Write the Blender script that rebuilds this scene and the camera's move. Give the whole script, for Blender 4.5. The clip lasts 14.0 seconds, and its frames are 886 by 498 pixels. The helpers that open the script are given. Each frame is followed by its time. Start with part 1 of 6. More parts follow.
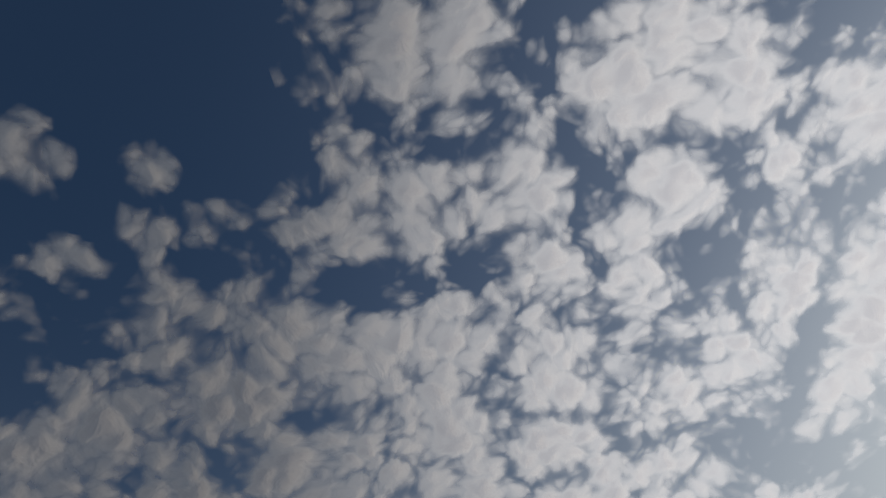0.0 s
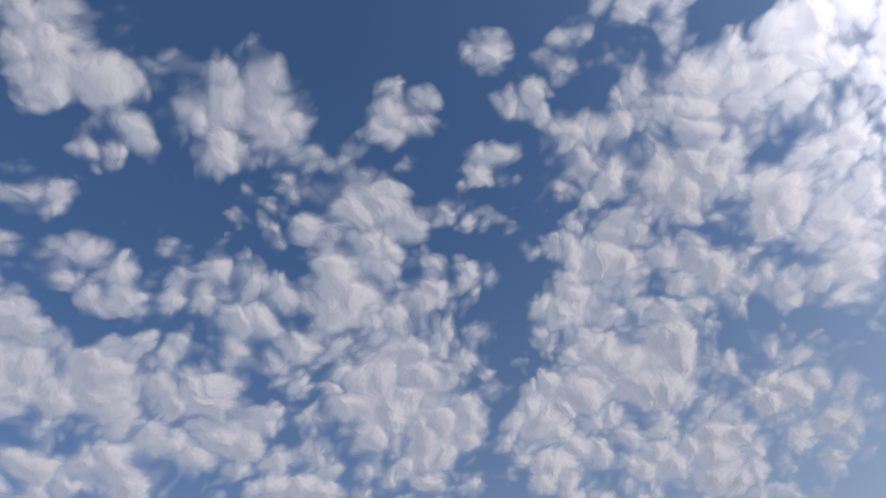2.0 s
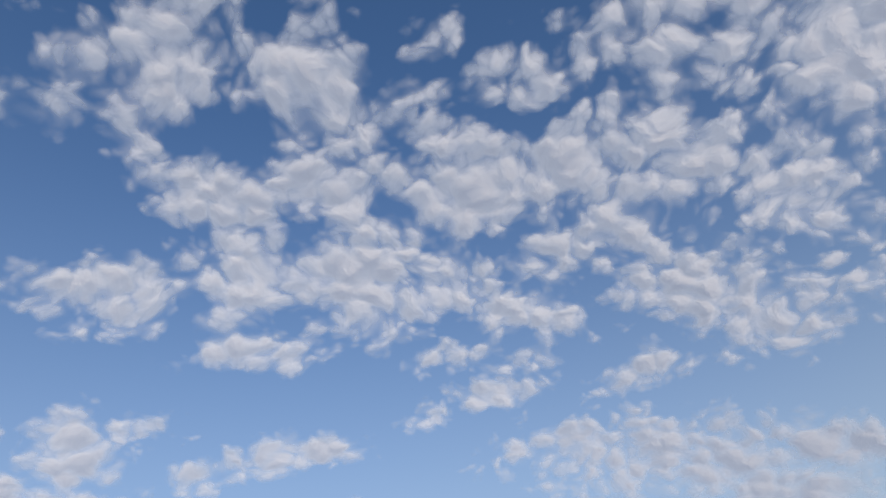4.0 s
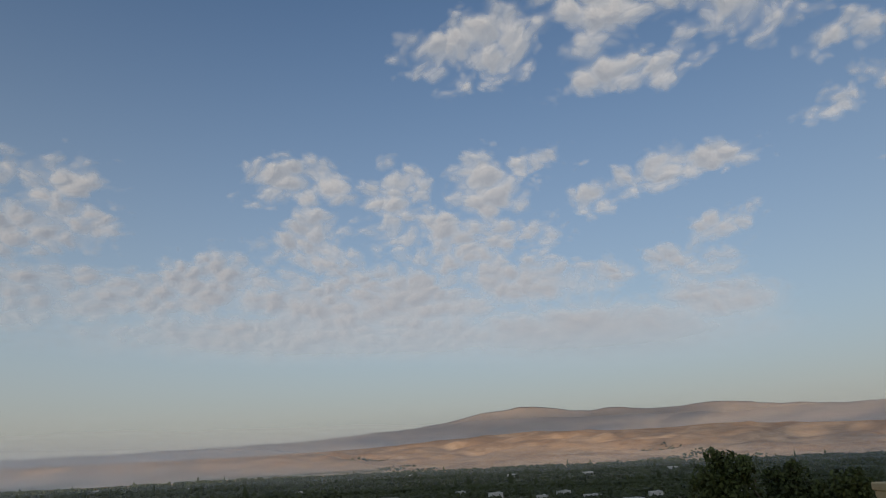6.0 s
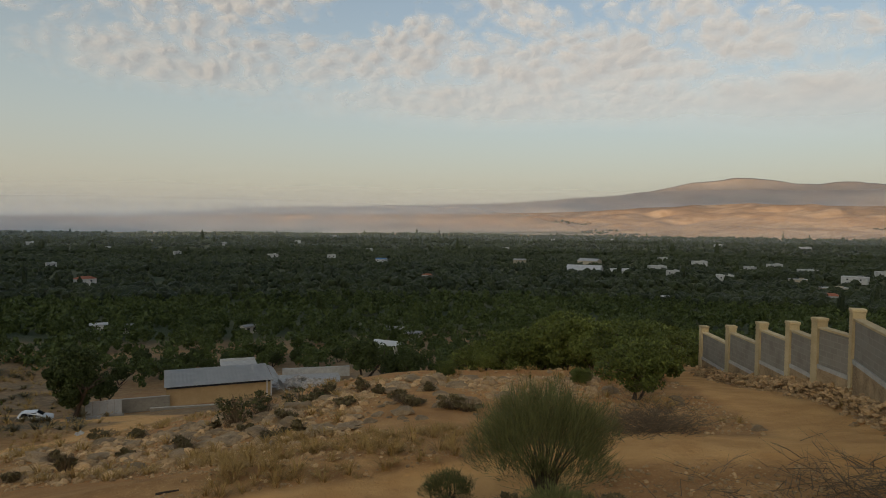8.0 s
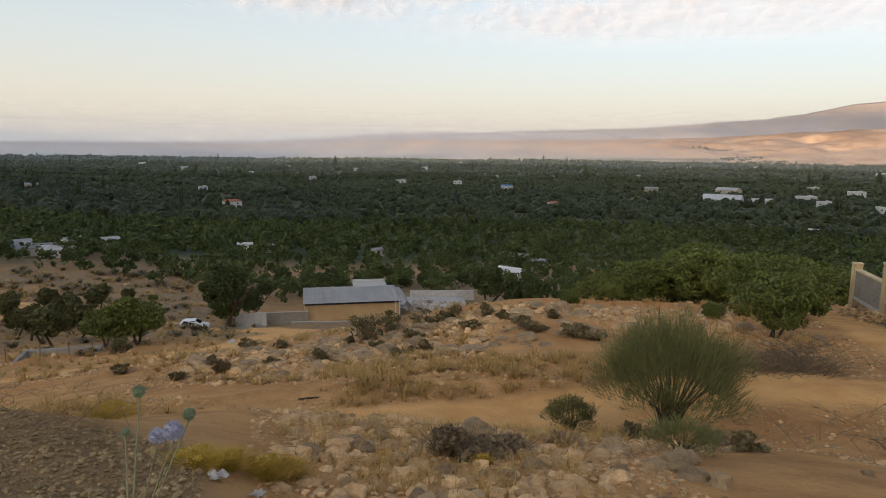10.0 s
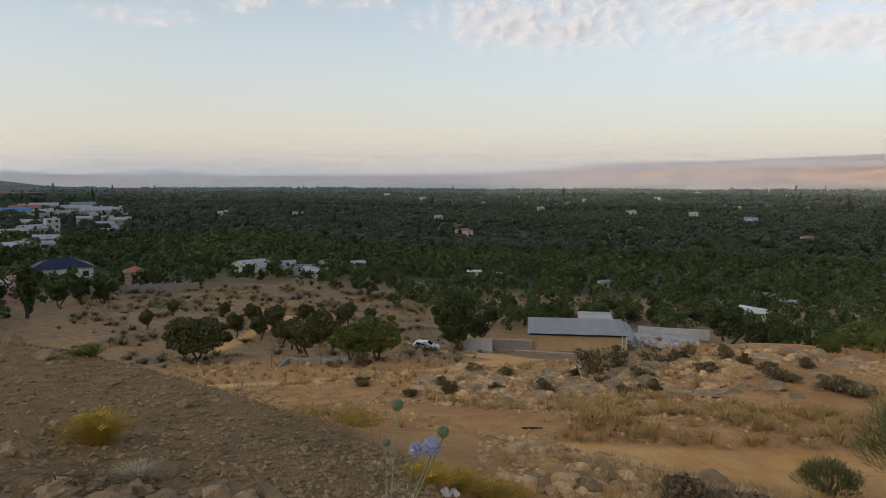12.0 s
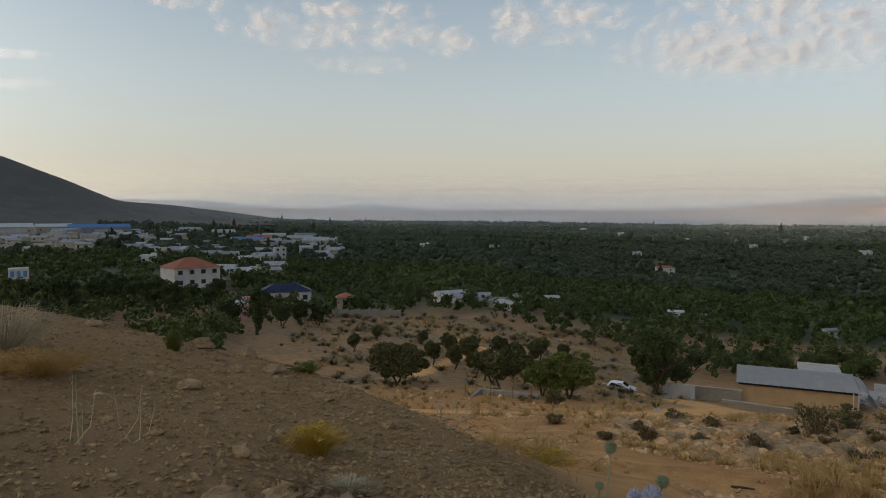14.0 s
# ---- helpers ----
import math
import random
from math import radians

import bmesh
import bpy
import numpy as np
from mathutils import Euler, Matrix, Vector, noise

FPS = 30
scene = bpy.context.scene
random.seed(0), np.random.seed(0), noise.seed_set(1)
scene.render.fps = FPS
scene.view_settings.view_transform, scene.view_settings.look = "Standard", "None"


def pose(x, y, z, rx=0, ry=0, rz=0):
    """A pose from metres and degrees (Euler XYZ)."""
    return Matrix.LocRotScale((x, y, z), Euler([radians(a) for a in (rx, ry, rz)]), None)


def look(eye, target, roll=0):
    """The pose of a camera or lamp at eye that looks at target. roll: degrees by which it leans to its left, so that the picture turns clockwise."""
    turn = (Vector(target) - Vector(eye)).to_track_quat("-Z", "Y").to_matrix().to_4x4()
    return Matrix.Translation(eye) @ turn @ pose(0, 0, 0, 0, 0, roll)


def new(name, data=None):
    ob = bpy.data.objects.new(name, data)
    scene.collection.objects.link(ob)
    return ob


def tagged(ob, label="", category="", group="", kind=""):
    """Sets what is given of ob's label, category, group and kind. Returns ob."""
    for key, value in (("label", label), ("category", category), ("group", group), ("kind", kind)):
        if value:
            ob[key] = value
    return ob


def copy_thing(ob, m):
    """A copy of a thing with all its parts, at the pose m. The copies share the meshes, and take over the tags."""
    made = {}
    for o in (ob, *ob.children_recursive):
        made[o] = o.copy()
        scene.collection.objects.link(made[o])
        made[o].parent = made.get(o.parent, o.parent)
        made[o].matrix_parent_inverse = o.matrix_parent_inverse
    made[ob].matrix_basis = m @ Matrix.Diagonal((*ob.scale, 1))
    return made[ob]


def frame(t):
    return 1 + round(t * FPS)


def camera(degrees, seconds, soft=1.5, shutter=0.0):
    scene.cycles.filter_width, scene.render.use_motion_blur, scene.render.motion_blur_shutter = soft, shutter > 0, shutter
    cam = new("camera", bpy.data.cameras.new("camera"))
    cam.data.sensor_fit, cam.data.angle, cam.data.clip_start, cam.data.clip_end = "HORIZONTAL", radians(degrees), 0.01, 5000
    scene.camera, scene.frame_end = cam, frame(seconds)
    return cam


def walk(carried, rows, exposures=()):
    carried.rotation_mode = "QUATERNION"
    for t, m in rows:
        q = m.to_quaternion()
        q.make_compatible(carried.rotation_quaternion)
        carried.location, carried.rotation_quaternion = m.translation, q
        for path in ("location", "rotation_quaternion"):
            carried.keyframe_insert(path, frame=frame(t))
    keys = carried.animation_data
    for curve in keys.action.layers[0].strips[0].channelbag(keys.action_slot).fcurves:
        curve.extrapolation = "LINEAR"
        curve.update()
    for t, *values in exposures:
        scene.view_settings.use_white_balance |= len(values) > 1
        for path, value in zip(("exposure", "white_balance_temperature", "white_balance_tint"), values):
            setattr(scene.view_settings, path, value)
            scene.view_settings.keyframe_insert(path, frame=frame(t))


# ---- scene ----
cam = camera(66.9, 14.0, soft=1.0)
EYE = 1.6
# seconds, then the turn of the hand-held camera about x, y and z in degrees
TURNS = [
    (0.0, 143.76, 18.66, -164.65), (0.5, 145.77, 20.07, -149.64), (1.0, 145.06, 18.89, -136.70),
    (1.5, 144.39, 16.20, -123.59), (2.0, 141.81, 13.94, -112.24), (2.5, 138.79, 13.12, -97.97),
    (3.0, 136.24, 11.61, -86.47), (3.5, 133.14, 10.06, -77.90), (4.0, 128.00, 7.39, -67.69),
    (4.2, 125.38, 6.60, -63.01), (6.3, 104.78, 1.99, -33.38), (6.5, 102.59, 1.48, -32.40),
    (7.0, 97.92, 0.56, -27.26), (7.5, 93.33, -0.02, -22.30), (8.0, 87.66, -0.57, -18.61),
    (8.2, 85.16, -0.37, -16.99), (10.3, 81.32, -0.96, -6.32), (10.5, 81.65, -1.14, -4.98),
    (11.0, 83.13, -0.81, 0.10), (11.5, 83.28, -0.49, 5.46), (12.0, 83.84, 0.07, 11.29),
    (12.5, 86.08, -0.34, 15.65), (13.0, 87.29, -0.42, 22.25), (13.5, 86.18, -0.94, 25.52),
    (14.0, 86.75, -0.13, 27.88),
]
# seconds, stops, kelvin, tint: the camera brightens and warms its picture as it tilts down from the sky
EXPOSURES = [(0.0, -1.66, 6700, 8), (0.5, -1.48, 6600, 8), (1.0, -1.08, 6700, 8), (1.5, -0.7, 6600, 10), (2.0, -0.08, 6400, 14), (3.0, 0.1, 6300, 14), (4.2, -0.1, 6200, 10),
             (6.3, -0.4, 7100, 6), (7.0, -0.24, 7700, 5), (7.5, -0.16, 8100, 5), (8.2, 0.04, 8200, 6), (10.3, 0.72, 7850, 12), (11.0, 0.68, 7700, 12), (12.0, 0.53, 7650, 11), (13.0, 0.31, 7700, 9), (14.0, 0.22, 7800, 8)]
REACH = 0.2  # the camera is held out from the turning body


def held(rx, ry, rz):
    turn = pose(0, 0, 0, rx, ry, rz)
    ahead = -Vector((turn[0][2], turn[1][2], 0)).normalized()
    at = Vector((0.045, -0.195, EYE)) + ahead * REACH
    return Matrix.Translation(at) @ turn


walk(cam, [(t, held(rx, ry, rz)) for t, rx, ry, rz in TURNS], EXPOSURES)

# ---- sky and sun: a low sun behind the range added at the viewer's back ----
SUN_AZ, SUN_EL = -128.0, 6.0
H_CLOUD = 430.0


def towards(az, el=0.0):
    """The unit vector at an azimuth (clockwise from +y) and elevation in degrees."""
    a, e = radians(az), radians(el)
    return Vector((math.sin(a) * math.cos(e), math.cos(a) * math.cos(e), math.sin(e)))


world = bpy.data.worlds.new("sky")
scene.world = world
world.use_nodes = True
wt = world.node_tree
wt.nodes.clear()


class Nodes:
    """Short hand for building node trees."""

    def __init__(self, tree):
        self.tree = tree

    def add(self, kind, inputs=None, **props):
        n = self.tree.nodes.new(kind)
        for k, v in props.items():
            setattr(n, k, v)
        for k, v in (inputs or {}).items():
            if isinstance(v, bpy.types.NodeSocket):
                self.tree.links.new(v, n.inputs[k])
            else:
                n.inputs[k].default_value = v
        return n

    def math(self, op, a, b=0.0, c=0.0, clamp=False):
        return self.add("ShaderNodeMath", {0: a, 1: b, 2: c}, operation=op, use_clamp=clamp).outputs[0]

    def ramp(self, x, lo, hi, to_lo=0.0, to_hi=1.0, smooth=True):
        return self.add("ShaderNodeMapRange", {0: x, 1: lo, 2: hi, 3: to_lo, 4: to_hi},
                        interpolation_type="SMOOTHSTEP" if smooth else "LINEAR").outputs[0]

    def mix(self, f, a, b, blend="MIX"):
        n = self.add("ShaderNodeMix", data_type="RGBA", blend_type=blend)
        for i, v in ((0, f), (6, a), (7, b)):
            if isinstance(v, bpy.types.NodeSocket):
                self.tree.links.new(v, n.inputs[i])
            else:
                n.inputs[i].default_value = v if i == 0 else (*v[:3], 1.0)
        return n.outputs[2]

    def noise(self, vec, scale, detail=4.0, rough=0.55, distort=0.0):
        n = self.add("ShaderNodeTexNoise", {"Scale": scale, "Detail": detail, "Roughness": rough, "Distortion": distort})
        if vec is not None:
            self.tree.links.new(vec, n.inputs["Vector"])
        return n

    def attr(self, name):
        return self.add("ShaderNodeAttribute", attribute_name=name)


W = Nodes(wt)
sky = W.add("ShaderNodeTexSky", sky_type="NISHITA", sun_disc=False, sun_elevation=radians(SUN_EL + 6),
            sun_rotation=radians(SUN_AZ), altitude=1300.0, air_density=1.0, dust_density=2.5, ozone_density=2.5)
geo = W.add("ShaderNodeTexCoord").outputs["Generated"]
height = W.add("ShaderNodeSeparateXYZ", {0: geo}).outputs[2]
aim = W.add("ShaderNodeVectorMath", {0: geo, 1: towards(SUN_AZ, SUN_EL)}, operation="DOT_PRODUCT").outputs["Value"]
halo = W.math("POWER", W.ramp(aim, -0.2, 1.0, smooth=False), 4.0)
veil = W.math("POWER", W.ramp(height, 0.0, 0.9, 1.0, 0.0, False), 2.3)
clear = W.mix(1.0, sky.outputs[0], (0.13, 0.15, 0.17), "MULTIPLY")
haze_low = W.mix(W.ramp(height, 0.0, 0.2), (0.465, 0.44, 0.415), (0.505, 0.55, 0.56))
dome = W.mix(veil, clear, haze_low)
halo = W.math("MULTIPLY", halo, W.ramp(height, 0.05, 0.75, 1.0, 0.25))
dome = W.mix(halo, dome, (1.4, 1.38, 1.3), "ADD")
back = W.add("ShaderNodeBackground", {0: dome, 1: 1.0})
W.add("ShaderNodeOutputWorld", {0: back.outputs[0]})

sun = new("sun", bpy.data.lights.new("sun", "SUN"))
sun.data.energy, sun.data.angle, sun.data.color = 4.2, radians(0.6), (1.0, 0.76, 0.52)
sun.matrix_world = look((0, 0, 0), -towards(SUN_AZ, SUN_EL))
sun.location = towards(SUN_AZ, SUN_EL) * 3000

# ---- materials ----


def material(name, paint):
    """A node material; paint(nodes) returns (colour, roughness, metal, bump height or None, bump distance)."""
    m = bpy.data.materials.new(name)
    m.use_nodes = True
    m.node_tree.nodes.clear()
    n = Nodes(m.node_tree)
    colour, rough, metal, bump, dist = paint(n)
    b = n.add("ShaderNodeBsdfPrincipled", {"Roughness": rough, "Metallic": metal})
    if isinstance(colour, bpy.types.NodeSocket):
        m.node_tree.links.new(colour, b.inputs["Base Color"])
    else:
        b.inputs["Base Color"].default_value = (*colour[:3], 1.0)
    b.inputs["Specular IOR Level"].default_value = 0.25
    if bump is not None:
        k = n.add("ShaderNodeBump", {"Height": bump, "Distance": dist, "Strength": 0.8})
        m.node_tree.links.new(k.outputs[0], b.inputs["Normal"])
    n.add("ShaderNodeOutputMaterial", {0: b.outputs[0]})
    return m


def place(n):
    return n.add("ShaderNodeNewGeometry").outputs["Position"]


def grained(name, low, high, scale=1.0, rough=0.85, metal=0.0, bump=0.01, vary=0.0, island=False):
    """A surface that varies between two colours at two scales."""
    def paint(n):
        p = n.add("ShaderNodeTexCoord").outputs["Object"]
        big = n.noise(p, 0.7 * scale, 3).outputs[0]
        fine = n.noise(p, 9.0 * scale, 6, 0.65).outputs[0]
        f = n.math("ADD", n.math("MULTIPLY", n.ramp(big, 0.3, 0.7), 0.55), n.math("MULTIPLY", n.ramp(fine, 0.3, 0.7), 0.45))
        col = n.mix(f, low, high)
        if vary:
            rnd = n.add("ShaderNodeNewGeometry").outputs["Random Per Island"] if island else n.add("ShaderNodeObjectInfo").outputs["Random"]
            col = n.mix(1.0, col, n.add("ShaderNodeCombineColor", {0: n.ramp(rnd, 0, 1, 1 - vary, 1 + vary, False),
                        1: n.ramp(rnd, 0, 1, 1 - vary, 1 + vary, False), 2: n.ramp(rnd, 0, 1, 1 - vary, 1 + vary, False)}).outputs[0], "MULTIPLY")
        return col, rough, metal, fine, bump
    return material(name, paint)


def leafy(name, low, high, rough=0.6, relief=0.0):
    """Foliage: each leaf clump has its own green."""
    def paint(n):
        isle = n.add("ShaderNodeNewGeometry").outputs["Random Per Island"]
        rnd = n.add("ShaderNodeObjectInfo").outputs["Random"]
        f = n.math("ADD", n.math("MULTIPLY", isle, 0.65), n.math("MULTIPLY", rnd, 0.35))
        broad = n.noise(place(n), 0.011, 3).outputs[0]
        col = n.mix(f, low, high)
        col = n.mix(n.math("MULTIPLY", n.ramp(broad, 0.42, 0.66), 0.5), col, tuple(0.45 * a + 0.75 * b for a, b in zip(low, high)))
        if not relief:
            return col, rough, 0.0, None, 0
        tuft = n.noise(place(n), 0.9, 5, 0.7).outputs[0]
        # shade in the hollows between tufts is put into the colour
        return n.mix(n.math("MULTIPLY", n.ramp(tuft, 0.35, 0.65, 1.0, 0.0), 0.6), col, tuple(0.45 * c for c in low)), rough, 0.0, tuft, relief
    return material(name, paint)


def paint_ground(n):
    p = place(n)
    big = n.noise(p, 0.09, 4).outputs[0]
    mid = n.noise(p, 0.9, 6, 0.6, 0.3).outputs[0]
    fine = n.noise(p, 7.0, 8, 0.7).outputs[0]
    grit = n.add("ShaderNodeTexVoronoi", {"Vector": p, "Scale": 9.0}).outputs["Distance"]
    soil = n.mix(n.ramp(mid, 0.3, 0.7), (0.375, 0.181, 0.063), (0.575, 0.310, 0.118))
    soil = n.mix(n.ramp(big, 0.4, 0.68), soil, (0.475, 0.211, 0.067))
    soil = n.mix(n.math("MULTIPLY", n.ramp(fine, 0.52, 0.75), 0.5), soil, (0.68, 0.41, 0.18))
    soil = n.mix(n.math("MULTIPLY", n.ramp(grit, 0.28, 0.08), 0.35), soil, (0.74, 0.48, 0.232))
    heap = n.attr("heap").outputs["Fac"]
    grey = n.mix(n.ramp(fine, 0.35, 0.7), (0.168, 0.106, 0.048), (0.302, 0.195, 0.089))
    grey = n.mix(n.ramp(n.noise(p, 0.55, 5, 0.6).outputs[0], 0.42, 0.62), grey, (0.235, 0.148, 0.076))
    grey = n.mix(n.math("MULTIPLY", n.ramp(n.noise(p, 26.0, 4, 0.7).outputs[0], 0.55, 0.7), 0.5), grey, (0.36, 0.27, 0.17))
    soil = n.mix(n.math("MULTIPLY", heap, 0.85), soil, grey)
    bank = n.attr("bank").outputs["Fac"]
    brown = n.mix(n.ramp(mid, 0.3, 0.7), (0.20, 0.125, 0.062), (0.33, 0.215, 0.115))
    soil = n.mix(n.math("MULTIPLY", bank, n.ramp(n.noise(p, 0.05, 4).outputs[0], 0.3, 0.6, 0.5, 1.0)), soil, brown)
    track = n.attr("track").outputs["Fac"]
    worn = n.mix(n.ramp(mid, 0.3, 0.7), (0.63, 0.312, 0.104), (0.76, 0.415, 0.155))
    soil = n.mix(n.math("MULTIPLY", track, n.ramp(n.math("ADD", fine, track), 0.4, 0.95)), soil, worn)
    valley = n.attr("valley").outputs["Fac"]
    field = n.mix(n.ramp(n.noise(p, 0.012, 5, 0.6).outputs[0], 0.4, 0.62), (0.035, 0.05, 0.018), (0.10, 0.10, 0.045))
    soil = n.mix(valley, soil, field)
    hill = n.attr("hill").outputs["Fac"]
    strata = n.noise(n.add("ShaderNodeMapping", {"Vector": p, "Scale": (0.5, 0.5, 3.0)}).outputs[0], 0.006, 6, 0.6, 0.4).outputs[0]
    # hill tones paled a little: distance haze put into the colour
    dry = n.mix(n.ramp(strata, 0.35, 0.65), (0.47, 0.30, 0.19), (0.58, 0.40, 0.265))
    dry = n.mix(n.ramp(n.noise(p, 0.004, 4, 0.55).outputs[0], 0.5, 0.62), dry, (0.38, 0.245, 0.16))
    # shaded gullies imitated by darker colour, without relief
    gully_shade = n.noise(p, 0.016, 6, 0.66, 0.9).outputs[0]
    dry = n.mix(n.math("MULTIPLY", n.ramp(gully_shade, 0.46, 0.64), 0.65), dry, (0.31, 0.195, 0.12))
    soil = n.mix(hill, soil, dry)
    crumbs = n.add("ShaderNodeTexVoronoi", {"Vector": p, "Scale": 3.2, "Randomness": 1.0}).outputs["Distance"]
    relief = n.math("ADD", n.math("MULTIPLY", mid, 0.6), n.math("MULTIPLY", fine, 0.5))
    relief = n.math("SUBTRACT", relief, n.math("MULTIPLY", n.ramp(crumbs, 0.05, 0.4), 0.25))
    return soil, 0.95, 0.0, relief, 0.22


M = {
    "ground": material("dry_earth", paint_ground),
    "rock": grained("limestone", (0.19, 0.123, 0.066), (0.45, 0.31, 0.175), 2.0, 0.9, bump=0.03, vary=0.25),
    "pebble": grained("pebble", (0.30, 0.172, 0.078), (0.60, 0.395, 0.205), 3.0, 0.9, bump=0.01, vary=0.3, island=True),
    "bark": grained("bark", (0.035, 0.025, 0.018), (0.10, 0.07, 0.05), 4.0, 0.95, bump=0.02),
    "dark_leaf": leafy("dark_leaf", (0.020, 0.030, 0.009), (0.078, 0.098, 0.028)),
    "olive_leaf": leafy("olive_leaf", (0.034, 0.036, 0.012), (0.12, 0.112, 0.036)),
    "green_leaf": leafy("green_leaf", (0.050, 0.066, 0.014), (0.185, 0.205, 0.046)),
    "near_wood": leafy("hedge_leaf", (0.032, 0.05, 0.013), (0.115, 0.14, 0.038)),
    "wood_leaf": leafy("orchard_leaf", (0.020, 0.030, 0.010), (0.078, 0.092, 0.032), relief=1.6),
    "broom": leafy("broom_green", (0.055, 0.06, 0.02), (0.225, 0.22, 0.078)),
    "scrub": leafy("scrub", (0.085, 0.064, 0.028), (0.215, 0.158, 0.070)),
    "clod": grained("clod", (0.17, 0.113, 0.055), (0.339, 0.235, 0.121), 3.0, 0.95, bump=0.01, vary=0.25, island=True),
    "straw": leafy("straw", (0.254, 0.147, 0.047), (0.466, 0.294, 0.101), 0.8),
    "yellow": leafy("yellow_weed", (0.30, 0.19, 0.03), (0.55, 0.38, 0.07), 0.8),
    "dead": leafy("dead_twig", (0.10, 0.068, 0.038), (0.25, 0.175, 0.105), 0.9),
    "pale_stalk": leafy("pale_stalk", (0.30, 0.26, 0.18), (0.46, 0.41, 0.29), 0.8),
    "brick": grained("yellow_brick", (0.46, 0.34, 0.18), (0.62, 0.48, 0.28), 3.0, 0.85, bump=0.006, vary=0.12),
    "block": grained("grey_block", (0.17, 0.155, 0.14), (0.30, 0.28, 0.25), 2.0, 0.9, bump=0.01, vary=0.15),
    "cement": grained("cement", (0.36, 0.33, 0.29), (0.52, 0.49, 0.44), 2.0, 0.9),
    "rubble": grained("rubble", (0.30, 0.25, 0.2), (0.58, 0.52, 0.45), 3.0, 0.9, vary=0.2, island=True),
    "ochre": grained("ochre_plaster", (0.36, 0.235, 0.12), (0.46, 0.315, 0.17), 1.0, 0.9),
    "metal_roof": grained("sheet_metal", (0.50, 0.49, 0.465), (0.62, 0.605, 0.575), 0.8, 0.75, 0.0, bump=0.0),
    "white": grained("white_plaster", (0.38, 0.37, 0.35), (0.56, 0.545, 0.52), 0.6, 0.85, vary=0.12),
    "cream": grained("cream_plaster", (0.33, 0.275, 0.20), (0.46, 0.39, 0.29), 0.6, 0.85, vary=0.15),
    "grey_roof": grained("grey_roof", (0.24, 0.235, 0.23), (0.42, 0.41, 0.40), 0.6, 0.7, vary=0.3),
    "red_roof": grained("red_roof", (0.30, 0.10, 0.055), (0.42, 0.16, 0.09), 0.8, 0.8, vary=0.15),
    "blue_roof": grained("blue_roof", (0.07, 0.17, 0.33), (0.12, 0.25, 0.43), 0.8, 0.6),
    "navy_roof": grained("navy_roof", (0.012, 0.014, 0.035), (0.03, 0.034, 0.07), 0.8, 0.5),
    "pink": grained("pink_plaster", (0.42, 0.20, 0.20), (0.55, 0.30, 0.29), 0.8, 0.85),
    "window": grained("dark_glass", (0.02, 0.022, 0.025), (0.05, 0.05, 0.055), 0.5, 0.15, bump=0.0),
    "car_white": grained("white_car_paint", (0.66, 0.66, 0.66), (0.72, 0.72, 0.72), 0.3, 0.25, bump=0.0),
    "black": grained("black_rubber", (0.012, 0.012, 0.012), (0.03, 0.03, 0.03), 2.0, 0.7),
    "thistle": leafy("thistle_blue", (0.26, 0.27, 0.36), (0.44, 0.46, 0.56), 0.8),
    "thistle_green": leafy("thistle_green", (0.15, 0.19, 0.11), (0.28, 0.32, 0.21), 0.8),
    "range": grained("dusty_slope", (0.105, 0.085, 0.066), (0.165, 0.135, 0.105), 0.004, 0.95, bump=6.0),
    # the next two base colours have the haze of distance mixed in
    "far_range": grained("haze_paled_mountain", (0.50, 0.455, 0.43), (0.56, 0.51, 0.48), 0.003, 1.0, bump=0.0),
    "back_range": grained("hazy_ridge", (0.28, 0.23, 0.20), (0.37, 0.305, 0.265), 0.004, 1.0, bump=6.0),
    "stem": grained("green_stem", (0.17, 0.16, 0.09), (0.30, 0.28, 0.17), 4.0, 0.8),
}

# ---- helpers for meshes ----


def mesh_object(name, verts, faces, mat, smooth=False):
    me = bpy.data.meshes.new(name)
    me.from_pydata([tuple(v) for v in verts], [], [tuple(f) for f in faces])
    me.materials.append(mat)
    if smooth:
        me.polygons.foreach_set("use_smooth", [True] * len(me.polygons))
    me.update()
    return new(name, me)


def part(name, bm, mat, parent, label=""):
    """Link a bmesh (or a mesh) as one mesh object under a thing or a part."""
    if isinstance(bm, bmesh.types.BMesh):
        me = bpy.data.meshes.new(name)
        bm.to_mesh(me)
        bm.free()
        me.materials.append(mat)
    else:
        me = bm
    ob = new(name, me)
    ob.parent = parent
    if label:
        ob["label"] = label
    return ob


def arrays(name, verts, faces, mat, parent=None, smooth=False, label=""):
    ob = mesh_object(name, verts, faces, mat, smooth)
    if parent:
        ob.parent = parent
    if label:
        ob["label"] = label
    return ob


def empty(name, m=None):
    ob = new(name)
    if m is not None:
        ob.matrix_world = m
    return ob


def box(bm, size, at=(0, 0, 0), turn=0.0, bevel=0.0):
    """Adds a box of that size, its base centre at at, turned about z in degrees."""
    made = bmesh.ops.create_cube(bm, size=1.0)["verts"]
    m = pose(at[0], at[1], at[2] + size[2] / 2, 0, 0, turn) @ Matrix.Diagonal((*size, 1))
    bmesh.ops.transform(bm, matrix=m, verts=made)
    if bevel:
        edges = list({e for v in made for e in v.link_edges})
        bmesh.ops.bevel(bm, geom=edges, offset=bevel, segments=1, affect="EDGES")
    return bm


def boxed(*args, **kw):
    return box(bmesh.new(), *args, **kw)


def smoothstep(a, b, x):
    t = np.clip((np.asarray(x, float) - a) / (b - a), 0, 1)
    return t * t * (3 - 2 * t)


